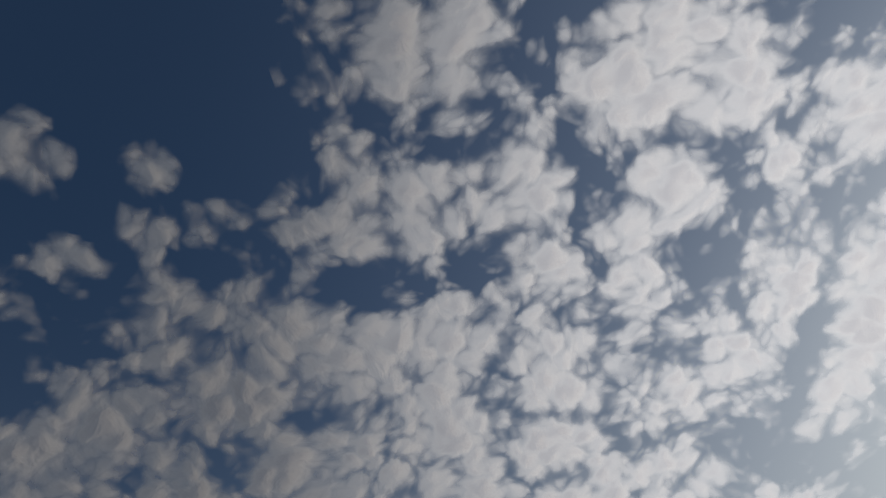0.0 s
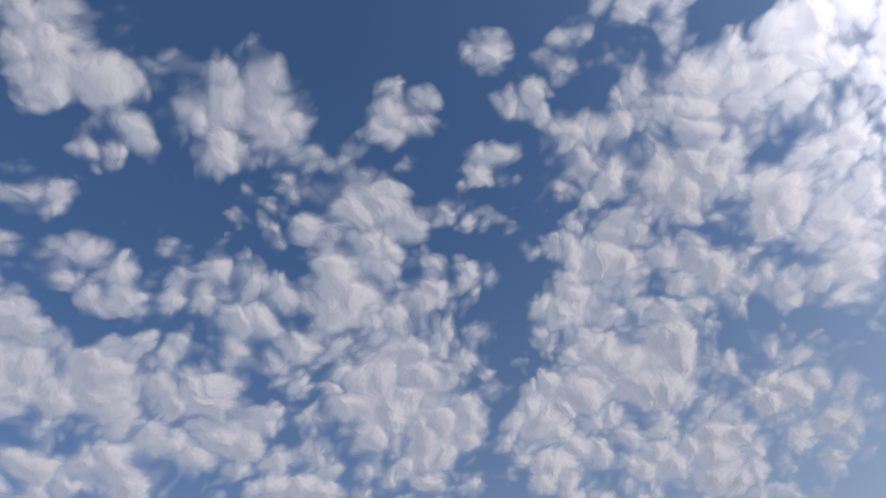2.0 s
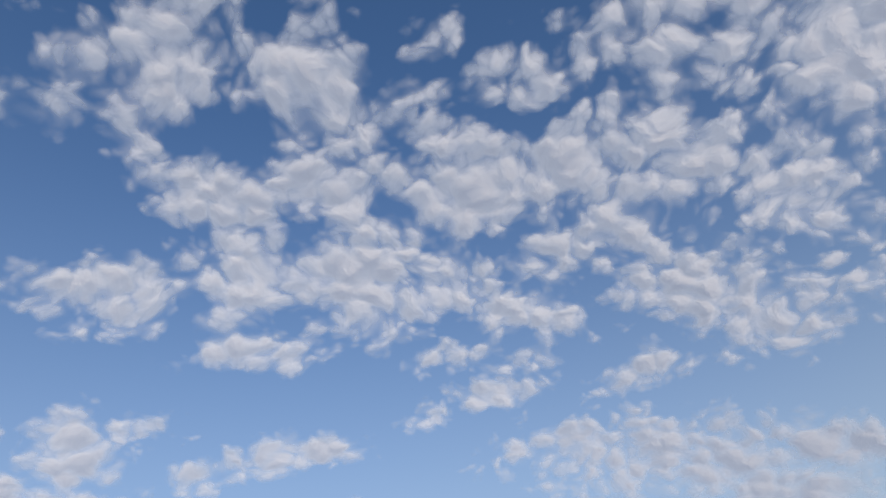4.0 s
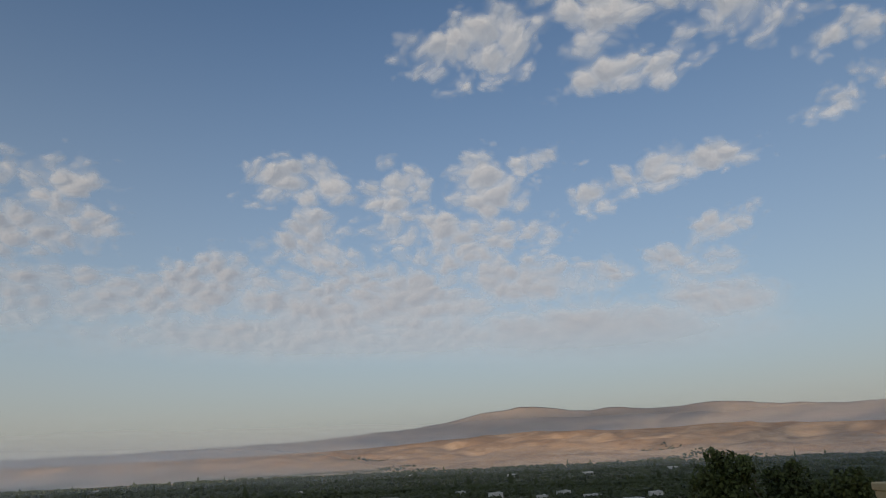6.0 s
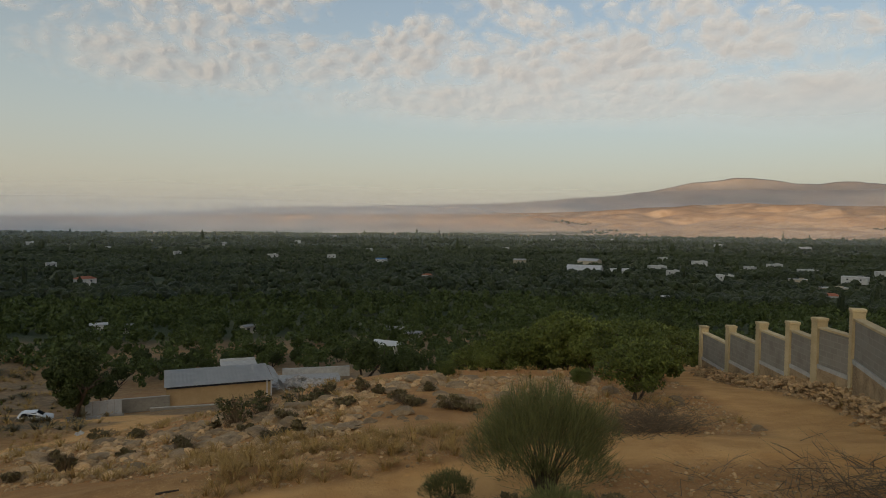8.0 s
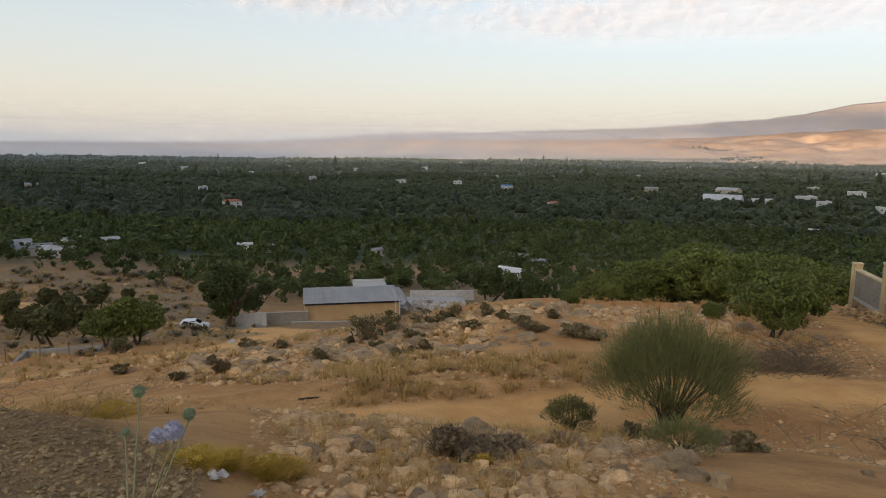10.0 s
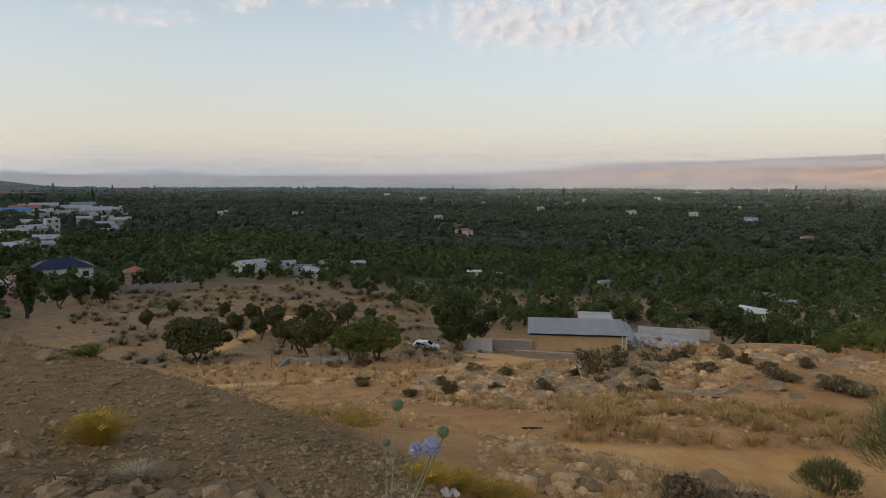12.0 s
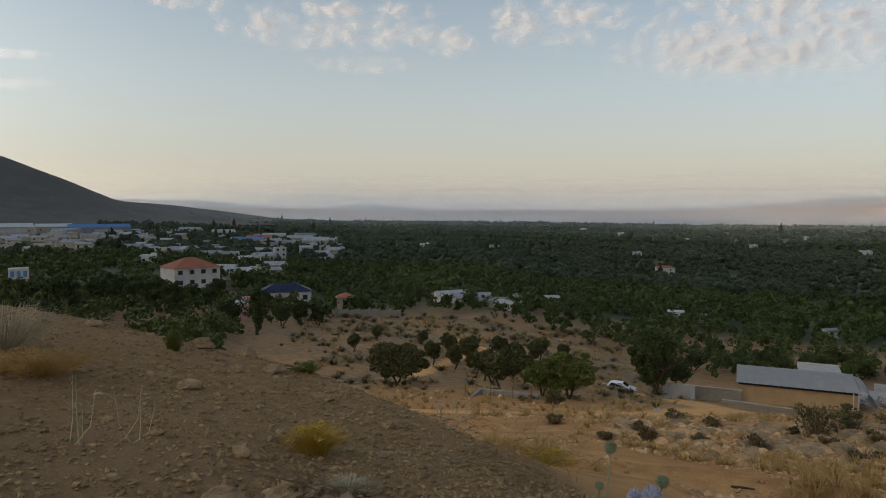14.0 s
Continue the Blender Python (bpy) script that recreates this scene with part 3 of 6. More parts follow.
# each bank: patches of (bearing, elevation, half length, half breadth, lean, all in degrees, and fullness)
BANKS = {
    "broad broken bank of grey-white altocumulus puffs": [
        (-157, 63, 6.2, 5, -42, 0.6), (-136, 47, 7.7, 5.2, -59, 0.72), (-145, 42, 4, 2.8, -40, 0.62), (-160, 51, 4.2, 4, 51, 0.58), (-175, 54, 4.7, 3.8, -27, 0.48), (-153, 42, 3.5, 2.1, -23, 0.5), (-163, 43, 4.1, 2.5, -16, 0.55), (-157, 38, 3.1, 2, -29, 0.5), (-130, 35, 3.8, 2.8, 34, 0.58), (-137, 36, 1.9, 2.2, -56, 0.42), (-174, 62, 4.1, 2.4, 51, 0.4)],
    "bright sunlit fleecy cloud streaks": [
        (-146, 31, 5.2, 2.1, 25, 0.58), (-144, 25, 7.8, 2, 29, 0.7), (-156, 30, 4.3, 3.7, 48, 0.52), (-167, 36, 4.1, 3.7, -12, 0.55), (-179, 41, 5.5, 4.6, 15, 0.6), (179, 34, 4.5, 3.2, -23, 0.6), (-172, 30, 4.3, 3.1, -28, 0.62), (-164, 26, 3.4, 3, 52, 0.48), (-163, 19, 5.5, 2, -11, 0.5), (171, 30, 7.8, 2.5, -19, 0.55)],
    "lumpy cloud bank with deep blue gaps": [
        (169, 44, 4.5, 2.4, 65, 0.6), (159, 43, 4.3, 2.7, -25, 0.6), (166, 37, 4.8, 2.7, -16, 0.7), (154, 50, 4.1, 2.8, 7, 0.48), (146, 43, 2.5, 2.1, -22, 0.52), (141, 40, 3.9, 2, -11, 0.58), (152, 39, 3, 2.1, -36, 0.5)],
    "thin scattered cloud wisps in deep blue sky": [
        (-171, 70, 2.3, 1.1, 38, 0.3), (149, 59, 2.7, 1.4, -88, 0.3), (158, 58, 2.1, 2, -5, 0.28), (131, 62, 1.9, 1.8, 22, 0.3), (140, 54, 2.1, 1.1, -24, 0.28), (168, 55, 3.7, 2.4, 67, 0.32), (136, 50, 1.2, 1.4, 9, 0.28), (142, 46, 2, 1, -19, 0.35)],
    "heaped white cloud bank lit from one side": [
        (176, 43, 4.2, 2.9, -81, 0.64), (168, 46, 4.1, 2.7, 87, 0.56), (165, 37, 4.5, 3.9, 17, 0.7), (159, 43, 4, 2.7, -45, 0.62), (156, 50, 3.1, 2.4, -43, 0.46), (147, 44, 3.2, 1.7, -35, 0.42), (143, 40, 3.6, 2.1, -52, 0.48), (143, 34, 6.6, 4.8, -61, 0.66), (135, 32, 5, 4, -24, 0.62), (143, 26, 5.2, 3.4, -27, 0.56), (152, 25, 3.2, 3, 16, 0.56), (158, 33, 2.3, 1.9, -40, 0.5), (153, 37, 3.2, 2.4, -59, 0.5), (165, 32, 4.3, 1.9, 44, 0.45), (162, 48, 2.2, 2.3, -48, 0.36)],
    "small cloud tufts drifting in open blue": [
        (151, 60, 2.5, 1.2, -79, 0.36), (133, 62, 2.1, 1.4, -24, 0.36), (141, 54, 1.9, 0.8, -11, 0.3), (137, 50, 1.5, 1.1, -28, 0.32), (132, 47, 1.3, 1.3, -24, 0.26), (160, 58, 2, 1.9, -48, 0.33)],
    "rounded white cloud tufts with soft edges": [
        (105, 63, 5.5, 3.2, -32, 0.56), (118, 53, 5.5, 4.6, -63, 0.58), (117, 48, 5.9, 2.5, -13, 0.56), (119, 38, 6.2, 5.7, 75, 0.68), (107, 35, 3.5, 1.9, -9, 0.62), (100, 38, 3.4, 2.3, -4, 0.56), (92, 40, 3.9, 3, 2, 0.55), (82, 42, 3, 2.6, 78, 0.6), (105, 45, 4, 1.6, -5, 0.36)],
    "thin veiled cloud patches in blue sky": [
        (68, 66, 3.5, 2, 37, 0.46), (78, 64, 3.7, 1.8, 26, 0.46), (84, 61, 2.1, 1.5, 19, 0.42), (76, 55, 1.9, 1.1, 23, 0.33), (80, 50, 2.6, 1.4, -6, 0.31), (90, 50, 3.3, 2.3, 8, 0.29), (103, 49, 3.6, 2.4, -2, 0.36), (88, 35, 5, 1.7, 2, 0.48), (94, 45, 2.2, 1.2, 3, 0.36), (79, 47, 1.8, 0.9, -72, 0.36)],
    "wide quilted sheet of white cloud": [
        (50, 42, 4.3, 2.4, -9, 0.58), (62, 44, 3.8, 2.5, -1, 0.58), (42, 34, 4.7, 2.3, 8, 0.52), (52, 37, 3.6, 3.7, 4, 0.58), (64, 36, 5.5, 3.8, -4, 0.7), (77, 42, 5.9, 2.9, -12, 0.62), (74, 35, 3.4, 2.5, -10, 0.58), (76, 47, 2.9, 1.6, -11, 0.52), (81, 31, 3.7, 1.7, -13, 0.56), (89, 42, 4.4, 2.5, -20, 0.52), (68, 39, 2.5, 2.1, -6, 0.48), (84, 35, 2.5, 1.7, -15, 0.42), (54, 30, 3.6, 1.2, 0, 0.48), (61, 31, 2.1, 1, -3, 0.4), (75, 28, 3.7, 1, -10, 0.42)],
    "scattered cloud tufts in blue sky": [
        (44, 53, 5.9, 3.3, 5, 0.46), (60, 51, 5.6, 3.7, -50, 0.52), (31, 46, 2.9, 1.4, 23, 0.38), (37, 48, 2.8, 1.8, -37, 0.33), (79, 50, 2.9, 1.2, -14, 0.33), (90, 50, 2.8, 1.6, -22, 0.3), (98, 44, 3.4, 1.2, -27, 0.4), (77, 55, 1.6, 1.5, -11, 0.3)],
    "ragged edge of a white cloud sheet": [
        (101, 39, 2.9, 2.1, -28, 0.58), (101, 37, 2.2, 2, -27, 0.46), (109, 33, 3.5, 3.3, -43, 0.64), (112, 41, 3.7, 2.6, 8, 0.46), (115, 37, 4.4, 2.9, 58, 0.42), (98, 28, 5.8, 3.1, -22, 0.6), (102, 23, 3, 0.7, -6, 0.46), (91, 24, 3.4, 0.7, -5, 0.52), (89, 23, 2.7, 0.5, -4, 0.52), (75, 25, 3.3, 0.9, -2, 0.55), (70, 24, 1.7, 0.6, 2, 0.45), (107, 27, 1.2, 0.4, -22, 0.42)],
    "low cloud bank lit along its upper rims": [
        (90, 17, 8.9, 2.3, -14, 0.72), (101, 15, 3.6, 1.4, -18, 0.66), (97, 13, 4.3, 1.4, -15, 0.6), (81, 20, 4, 1.2, -2, 0.6), (108, 12, 4, 2.3, -19, 0.6)],
    "flat grey-white clouds over the valley": [
        (-2, 17, 5.8, 3.3, -2, 0.64), (3, 21, 2.9, 1.5, 9, 0.5), (6, 18, 2.2, 1.5, 6, 0.48), (-3, 13, 6.9, 2.2, 1, 0.54), (5, 13, 6.1, 1.6, -4, 0.5), (16, 14, 5.8, 2, 12, 0.64), (25, 18, 2.5, 2, 0, 0.6), (24, 23, 3.3, 1.6, 1, 0.58), (32, 22, 2.4, 1.6, 8, 0.54), (40, 22, 2.6, 2.4, 25, 0.58), (45, 24, 2.2, 0.8, 2, 0.55), (34, 19, 4.1, 1.2, 7, 0.56), (39, 17, 3.6, 1.6, -4, 0.56), (44, 18, 2.3, 1.2, -6, 0.48)],
    "low grey cloud layer over dry hills": [
        (30, 13, 10.9, 2.5, -1, 0.68), (43, 14, 5, 1.6, -4, 0.6), (49, 14, 2.5, 1.2, -6, 0.54), (52, 21, 2.6, 1.1, 18, 0.54), (56, 22, 1.8, 1.1, 22, 0.54), (60, 22, 2.6, 0.9, -3, 0.58), (60, 17, 1.7, 1.1, 12, 0.4), (57, 14, 2.8, 1.1, -9, 0.54), (49, 9, 11.1, 2.4, -4, 0.68), (59, 11, 3.6, 1.4, -7, 0.6), (27, 10, 17, 1.7, -1, 0.56)],
    "bright cloud heaps towards the hidden sun": [
        (178, 30, 4.6, 4, 10, 0.64), (178, 22, 7.4, 2.2, -16, 0.66), (-172, 27, 3.7, 2.7, -4, 0.56), (169, 25, 4.9, 2, -32, 0.56), (179, 17, 3.7, 1.5, -15, 0.5)],
    "flat cloud heaps beyond the blue gap": [
        (129, 24, 4.4, 2.3, -32, 0.58), (133, 27, 1.5, 1.4, -37, 0.45), (115, 22, 5.1, 2.6, -23, 0.55), (126, 22, 2.7, 0.6, -23, 0.4)],
    "thin pale clouds near the horizon": [
        (-37, 15, 5.6, 1.3, 2, 0.42), (-19, 15, 3.9, 1.3, -2, 0.42), (-35, 12, 3.3, 0.5, 2, 0.32), (-60, 11, 1.5, 0.3, 7, 0.36), (-60, 9, 1.5, 0.3, 6, 0.32), (-1, 13, 6.7, 2.1, -7, 0.46), (-28, 14, 2, 0.8, 0, 0.36), (-48, 16, 2.2, 0.5, 6, 0.34)],
}


def cloud_banks():
    mat = cloud_material()
    step = 0.42
    azs, els = np.linspace(-180, 180, 858), np.arange(5.3, 89.5, step)
    A, E = np.meshgrid(np.radians(azs), np.radians(els))
    D = np.stack([np.sin(A) * np.cos(E), np.cos(A) * np.cos(E), np.sin(E)], -1).reshape(-1, 3)
    covers, bank_of = [], []
    for number, patches in enumerate(BANKS.values()):
        for az, el, a, b, lean, full in patches:
            c = np.array(towards(az, el))
            e1 = np.array((math.cos(radians(az)), -math.sin(radians(az)), 0.0))
            e2 = np.cross(e1, c)
            e2 = e2 * (1 if e2[2] > 0 else -1)
            k = D @ c
            u, v = np.degrees((D @ e1) / np.maximum(k, 0.05)), np.degrees((D @ e2) / np.maximum(k, 0.05))
            s, t = math.sin(radians(lean)), math.cos(radians(lean))
            p, q = (u * t + v * s) / a, (-u * s + v * t) / b
            val = np.where(k > 0.3, 1.0 - np.hypot(p, q) * 0.57, -9)
            covers.append(np.minimum(val, full + 0.02).astype(np.float32))
            bank_of.append(number)
    covers = np.array(covers)
    owner, top = covers.argmax(0), covers.max(0)
    na, ne = len(azs), len(els)
    idx = np.arange(na * ne).reshape(ne, na)
    quads = np.stack([idx[:-1, :-1], idx[:-1, 1:], idx[1:, 1:], idx[1:, :-1]], -1).reshape(-1, 4)
    q_top, q_owner = top[quads].max(1), owner[quads[:, 0]]
    scale = H_CLOUD / np.maximum(D[:, 2], 0.05)
    P = D * scale[:, None] + np.array((0, 0, EYE))
    banks = [tagged(empty("cloud_bank"), label, "cloud", "cloud banks") for label in BANKS]
    for k in range(len(covers)):
        mine = quads[(q_owner == k) & (q_top > -0.2)]
        if not len(mine):
            continue
        used, inverse = np.unique(mine, return_inverse=True)
        me = bpy.data.meshes.new("cloud_patch")
        me.from_pydata(P[used].tolist(), [], inverse.reshape(-1, 4).tolist())
        me.materials.append(mat)
        me.polygons.foreach_set("use_smooth", [True] * len(me.polygons))
        me.attributes.new("cover", "FLOAT", "POINT").data.foreach_set("value", top[used])
        part("cloud_patch", me, None, banks[bank_of[k]])


cloud_banks()

# ---- plants ----


def cards(rng, centres, size, flat=0.0):
    """Randomly turned leaf quads, a little folded, at the given places."""
    n = len(centres)
    a = rng.normal(size=(n, 3))
    a /= np.linalg.norm(a, axis=1)[:, None]
    b = rng.normal(size=(n, 3))
    b[:, 2] *= 1 - flat
    b -= a * (a * b).sum(1)[:, None]
    b /= np.linalg.norm(b, axis=1)[:, None]
    s = size * rng.uniform(0.6, 1.35, n)[:, None]
    v = np.stack([centres - a * s, centres + b * s * 0.6, centres + a * s, centres - b * s * 0.55], 1).reshape(-1, 3)
    f = np.arange(n * 4).reshape(n, 4)
    return v, f


def crown_points(rng, n, rx, rz, clumps, tall=1.0):
    """Places for leaves: clumps spread over an uneven ovoid, denser at their skins."""
    c = rng.normal(size=(clumps, 3))
    c /= np.linalg.norm(c, axis=1)[:, None]
    far_out = rng.random(clumps) < 0.22
    c *= np.where(far_out, rng.uniform(0.72, 0.92, clumps), rng.uniform(0.02, 0.62, clumps) ** 0.6)[:, None]
    c *= np.array((rx, rx, rz))
    size = np.where(far_out, rng.uniform(0.14, 0.24, clumps), rng.uniform(0.26, 0.42, clumps))
    k = rng.integers(0, clumps, n)
    d = rng.normal(size=(n, 3))
    d /= np.linalg.norm(d, axis=1)[:, None]
    d *= (rng.uniform(0.45, 1.0, n) ** 0.5)[:, None]
    return c[k] + d * size[k][:, None] * np.array((rx, rx, rz * 0.9))


def tube(verts, faces, path, r0, r1, sides=5):
    """Adds a tapered tube along a path to the lists."""
    start = len(verts)
    for i, p in enumerate(path):
        p = Vector(p)
        d = (Vector(path[min(i + 1, len(path) - 1)]) - Vector(path[max(i - 1, 0)])).normalized()
        s = d.orthogonal().normalized()
        u = d.cross(s)
        r = r0 + (r1 - r0) * i / (len(path) - 1)
        for k in range(sides):
            a = 2 * math.pi * k / sides
            verts.append(p + (s * math.cos(a) + u * math.sin(a)) * r)
    for i in range(len(path) - 1):
        for k in range(sides):
            a, b = start + i * sides + k, start + i * sides + (k + 1) % sides
            faces.append((a, b, b + sides, a + sides))
    return verts, faces


def make_tree(seed, height, width, trunk, leaf, n_leaves, leaf_size, stems=1, name="tree"):
    """A tree at the origin: trunk with limbs, and a crown of leaf clumps."""
    rng = np.random.default_rng(seed)
    tree = empty(name)
    v, f = [], []
    crown_mid = trunk * 0.8 + (height - trunk) * 0.5
    for s in range(stems):
        lean = rng.normal(size=2) * 0.10 * (1 + stems)
        top = Vector((lean[0] * width * 0.5, lean[1] * width * 0.5, trunk + (height - trunk) * 0.35))
        base = Vector((rng.normal() * 0.07 * stems, rng.normal() * 0.07 * stems, -0.3))
        mid = base.lerp(top, 0.5) + Vector((rng.normal() * 0.1, rng.normal() * 0.1, 0))
        tube(v, f, [base, mid, top], 0.035 * height / (0.7 + 0.3 * stems), 0.016 * height, 7)
        for _ in range(5):
            a = rng.uniform(0, 6.28)
            end = top + Vector((math.cos(a) * width * 0.36, math.sin(a) * width * 0.36, (height - trunk) * rng.uniform(0.0, 0.4)))
            st = mid.lerp(top, rng.uniform(0.4, 1.0))
            tube(v, f, [st, st.lerp(end, 0.5) + Vector((0, 0, 0.1)), end], 0.012 * height, 0.004 * height, 5)
    arrays("trunk", v, f, M["bark"], tree, True)
    pts = crown_points(rng, n_leaves, width / 2, (height - trunk) / 2, 60) + np.array((0, 0, crown_mid))
    v, f = cards(rng, pts, leaf_size * 1.25)
    arrays("crown", v, f, M[leaf], tree)
    return tree


def put(template, az, r, scale=1.0, turn=0.0, sink=0.0, squash=1.0):
    p = on_ground(az, r, sink)
    return copy_thing(template, pose(p.x, p.y, p.z, 0, 0, turn) @ Matrix.Diagonal((scale, scale, scale * squash, 1)))


def settle(ob, az, r, turn=0.0, sink=0.0):
    p = on_ground(az, r, sink)
    ob.matrix_world = pose(p.x, p.y, p.z, 0, 0, turn)
    return ob


# woods and orchards that fill the valley
def woods():
    rng = np.random.default_rng(11)
    # near rim: leaf clumps
    def scatter(n, r0, r1, a0=-66.0, a1=70.0):
        r = np.sqrt(rng.uniform(r0 ** 2, r1 ** 2, n))
        return rng.uniform(a0, a1, n), r

    ico = bmesh.new()
    bmesh.ops.create_icosphere(ico, subdivisions=2, radius=1.0)
    iv = np.array([v.co for v in ico.verts])
    fi = np.array([[v.index for v in f.verts] for f in ico.faces])
    ico.free()
    ico = bmesh.new()
    bmesh.ops.create_icosphere(ico, subdivisions=1, radius=1.0)
    iv1 = np.array([v.co for v in ico.verts])
    fi1 = np.array([[v.index for v in f.verts] for f in ico.faces])
    ico.free()

    def keep(az, r):
        x, y = r * np.sin(np.radians(az)), r * np.cos(np.radians(az))
        lim = np.interp(az, [-66, -46, -43.5, -38, -34, -28, -18, -9, -6, 4, 12, 16, 22, 40, 70], [88, 92, 128, 138, 188, 200, 190, 152, 140, 138, 142, 132, 110, 90, 80])
        ok = r > lim + 10 * wave(x, y, 15, 0.2)
        # town streets and fields stay open
        town = (az < -36) & (r > 230) & (r < 1150)
        ok &= ~(town & (rng.random(len(az)) < 0.30))
        ok &= ~((az < -55) & (r > 430))
        ok &= (rng.random(len(az)) < 0.80 + 0.25 * wave(x, y, 48, 1.9))
        return x, y, ok

    # leafy crowns on the near side
    az, r = scatter(5200, 80, 420)
    x, y, ok = keep(az, r)
    x, y, r = x[ok], y[ok], r[ok]
    z = ground_height(x, y)
    V, F, base = [], [], 0
    for i in range(len(x)):
        h = rng.uniform(3.6, 7.5)
        w = h * rng.uniform(0.75, 1.1)
        if r[i] < 120:
            h *= 0.8
        n = 420 if r[i] < 170 else (190 if r[i] < 260 else 80)
        pts = crown_points(rng, n, w / 2, h / 2, 9) + np.array((x[i], y[i], z[i] + h * 0.45))
        v, f = cards(rng, pts, 0.30 if r[i] < 170 else (0.5 if r[i] < 260 else 0.8))
        V.append(v)
        F.append(f + base)
        base += len(v)
    ob = arrays("orchard", np.concatenate(V), np.concatenate(F), M["near_wood"])
    tagged(ob, "dense dark green orchard trees below the slope", "trees", kind="stuff")
    # lumpy crowns farther off, some of them set in rows
    for name, n, r0, r1, v0, f0, label in (("orchard", 7000, 400, 780, iv, fi, "dark green fruit orchards covering the valley floor"),
                                          ("orchard", 15000, 770, 1180, iv1, fi1, "dark green fruit orchards farther down the valley"),
                                          ("woodland", 17000, 1100, 2750, iv1, fi1, "distant dark green belt of valley woodland")):
        az, r = scatter(n, r0, r1, -62, 68)
        x, y, ok = keep(az, r)
        x, y, az, r = x[ok], y[ok], az[ok], r[ok]
        block = wave(x, y, 60, 0.9) > 0.05
        u = x * 0.96 + y * 0.28
        w = -x * 0.28 + y * 0.96
        w2 = np.where(block, np.round(w / 9.0) * 9.0 + rng.normal(0, 0.9, len(w)), w)
        x, y = u * 0.96 - w2 * 0.28, u * 0.28 + w2 * 0.96
        z = ground_height(x, y)
        tall = np.where(rng.random(len(x)) < 0.015, rng.uniform(1.6, 2.5, len(x)), 1.0)
        h = rng.uniform(2.2, 4.2, len(x)) * np.where(block, 0.72, 1.0) * (1 + (r > 1100) * 0.6)
        wd = h * rng.uniform(0.8, 1.25, len(x)) * np.where(tall > 1, 0.55, 1.0)
        jit = 1 + 0.17 * rng.normal(size=(len(x), len(v0)))
        P = v0[None] * jit[:, :, None] * np.stack([wd, wd, h * tall], 1)[:, None, :]
        P += np.stack([x, y, z + h * 0.75 * tall], 1)[:, None, :]
        F = f0[None] + (np.arange(len(x)) * len(v0))[:, None, None]
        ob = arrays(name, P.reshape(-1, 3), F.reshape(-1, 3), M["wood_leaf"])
        tagged(ob, label, "trees", kind="stuff")


woods()


def groves():
    """Scattered dark groves on the foot of the dry hills."""
    rng = np.random.default_rng(31)
    ico = bmesh.new()
    bmesh.ops.create_icosphere(ico, subdivisions=1, radius=1.0)
    v0 = np.array([v.co for v in ico.verts])
    f0 = np.array([[v.index for v in f.verts] for f in ico.faces])
    ico.free()
    az, r = rng.uniform(-30, 68, 9000), rng.uniform(2550, 3450, 9000)
    x, y = r * np.sin(np.radians(az)), r * np.cos(np.radians(az))
    ok = wave(x * 0.5, y * 1.6, 95, 0.6) > 0.30 + 0.25 * (r > 2950)
    x, y = x[ok], y[ok]
    z = ground_height(x, y)
    h = rng.uniform(2.5, 5.5, len(x))
    P = v0[None] * (1 + 0.3 * rng.normal(size=(len(x), len(v0))))[:, :, None] * np.stack([h * 1.3, h * 1.3, h], 1)[:, None, :]
    P += np.stack([x, y, z + h * 0.5], 1)[:, None, :]
    F = f0[None] + (np.arange(len(x)) * len(v0))[:, None, None]
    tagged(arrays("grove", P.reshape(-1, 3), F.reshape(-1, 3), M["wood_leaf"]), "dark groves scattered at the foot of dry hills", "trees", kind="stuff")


groves()

# ---- blades, twigs and stones ----


def blades(rng, n, height, spread, width, droop=0.25, foot=0.15, sides=2):
    """Thin tapering stems that fan out from one foot."""
    V, F = [], []
    for i in range(n):
        a = rng.uniform(0, 2 * math.pi)
        out = spread * math.sqrt(rng.uniform(0.0, 1.0))
        h = height * rng.uniform(0.6, 1.0) * (1 - 0.35 * (out / spread) ** 2)
        d = np.array((math.cos(a), math.sin(a), 0.0))
        s = np.array((-math.sin(a), math.cos(a), 0.0)) * width
        s2 = np.array((0.0, 0.0, width)) + d * 0.0
        b = d * foot * rng.uniform(0, 1)
        pts = [b, b + d * out * 0.35 + np.array((0, 0, h * 0.5)), b + d * out * (0.8 + droop * 0.2) + np.array((0, 0, h * (0.86 - droop * 0.1))), d * out + b + np.array((0, 0, h * (1 - droop * 0.4)))]
        wob = rng.normal(size=(4, 3)) * height * 0.025
        wob[0] = 0
        pts = [p + w for p, w in zip(pts, wob)]
        for side in (s, s2 + d * width)[:sides]:
            k = len(V)
            for p, t in zip(pts, (1.0, 0.8, 0.55, 0.12)):
                V += [p - side * t, p + side * t]
            F += [(k, k + 1, k + 3, k + 2), (k + 2, k + 3, k + 5, k + 4), (k + 4, k + 5, k + 7, k + 6)]
    return V, F


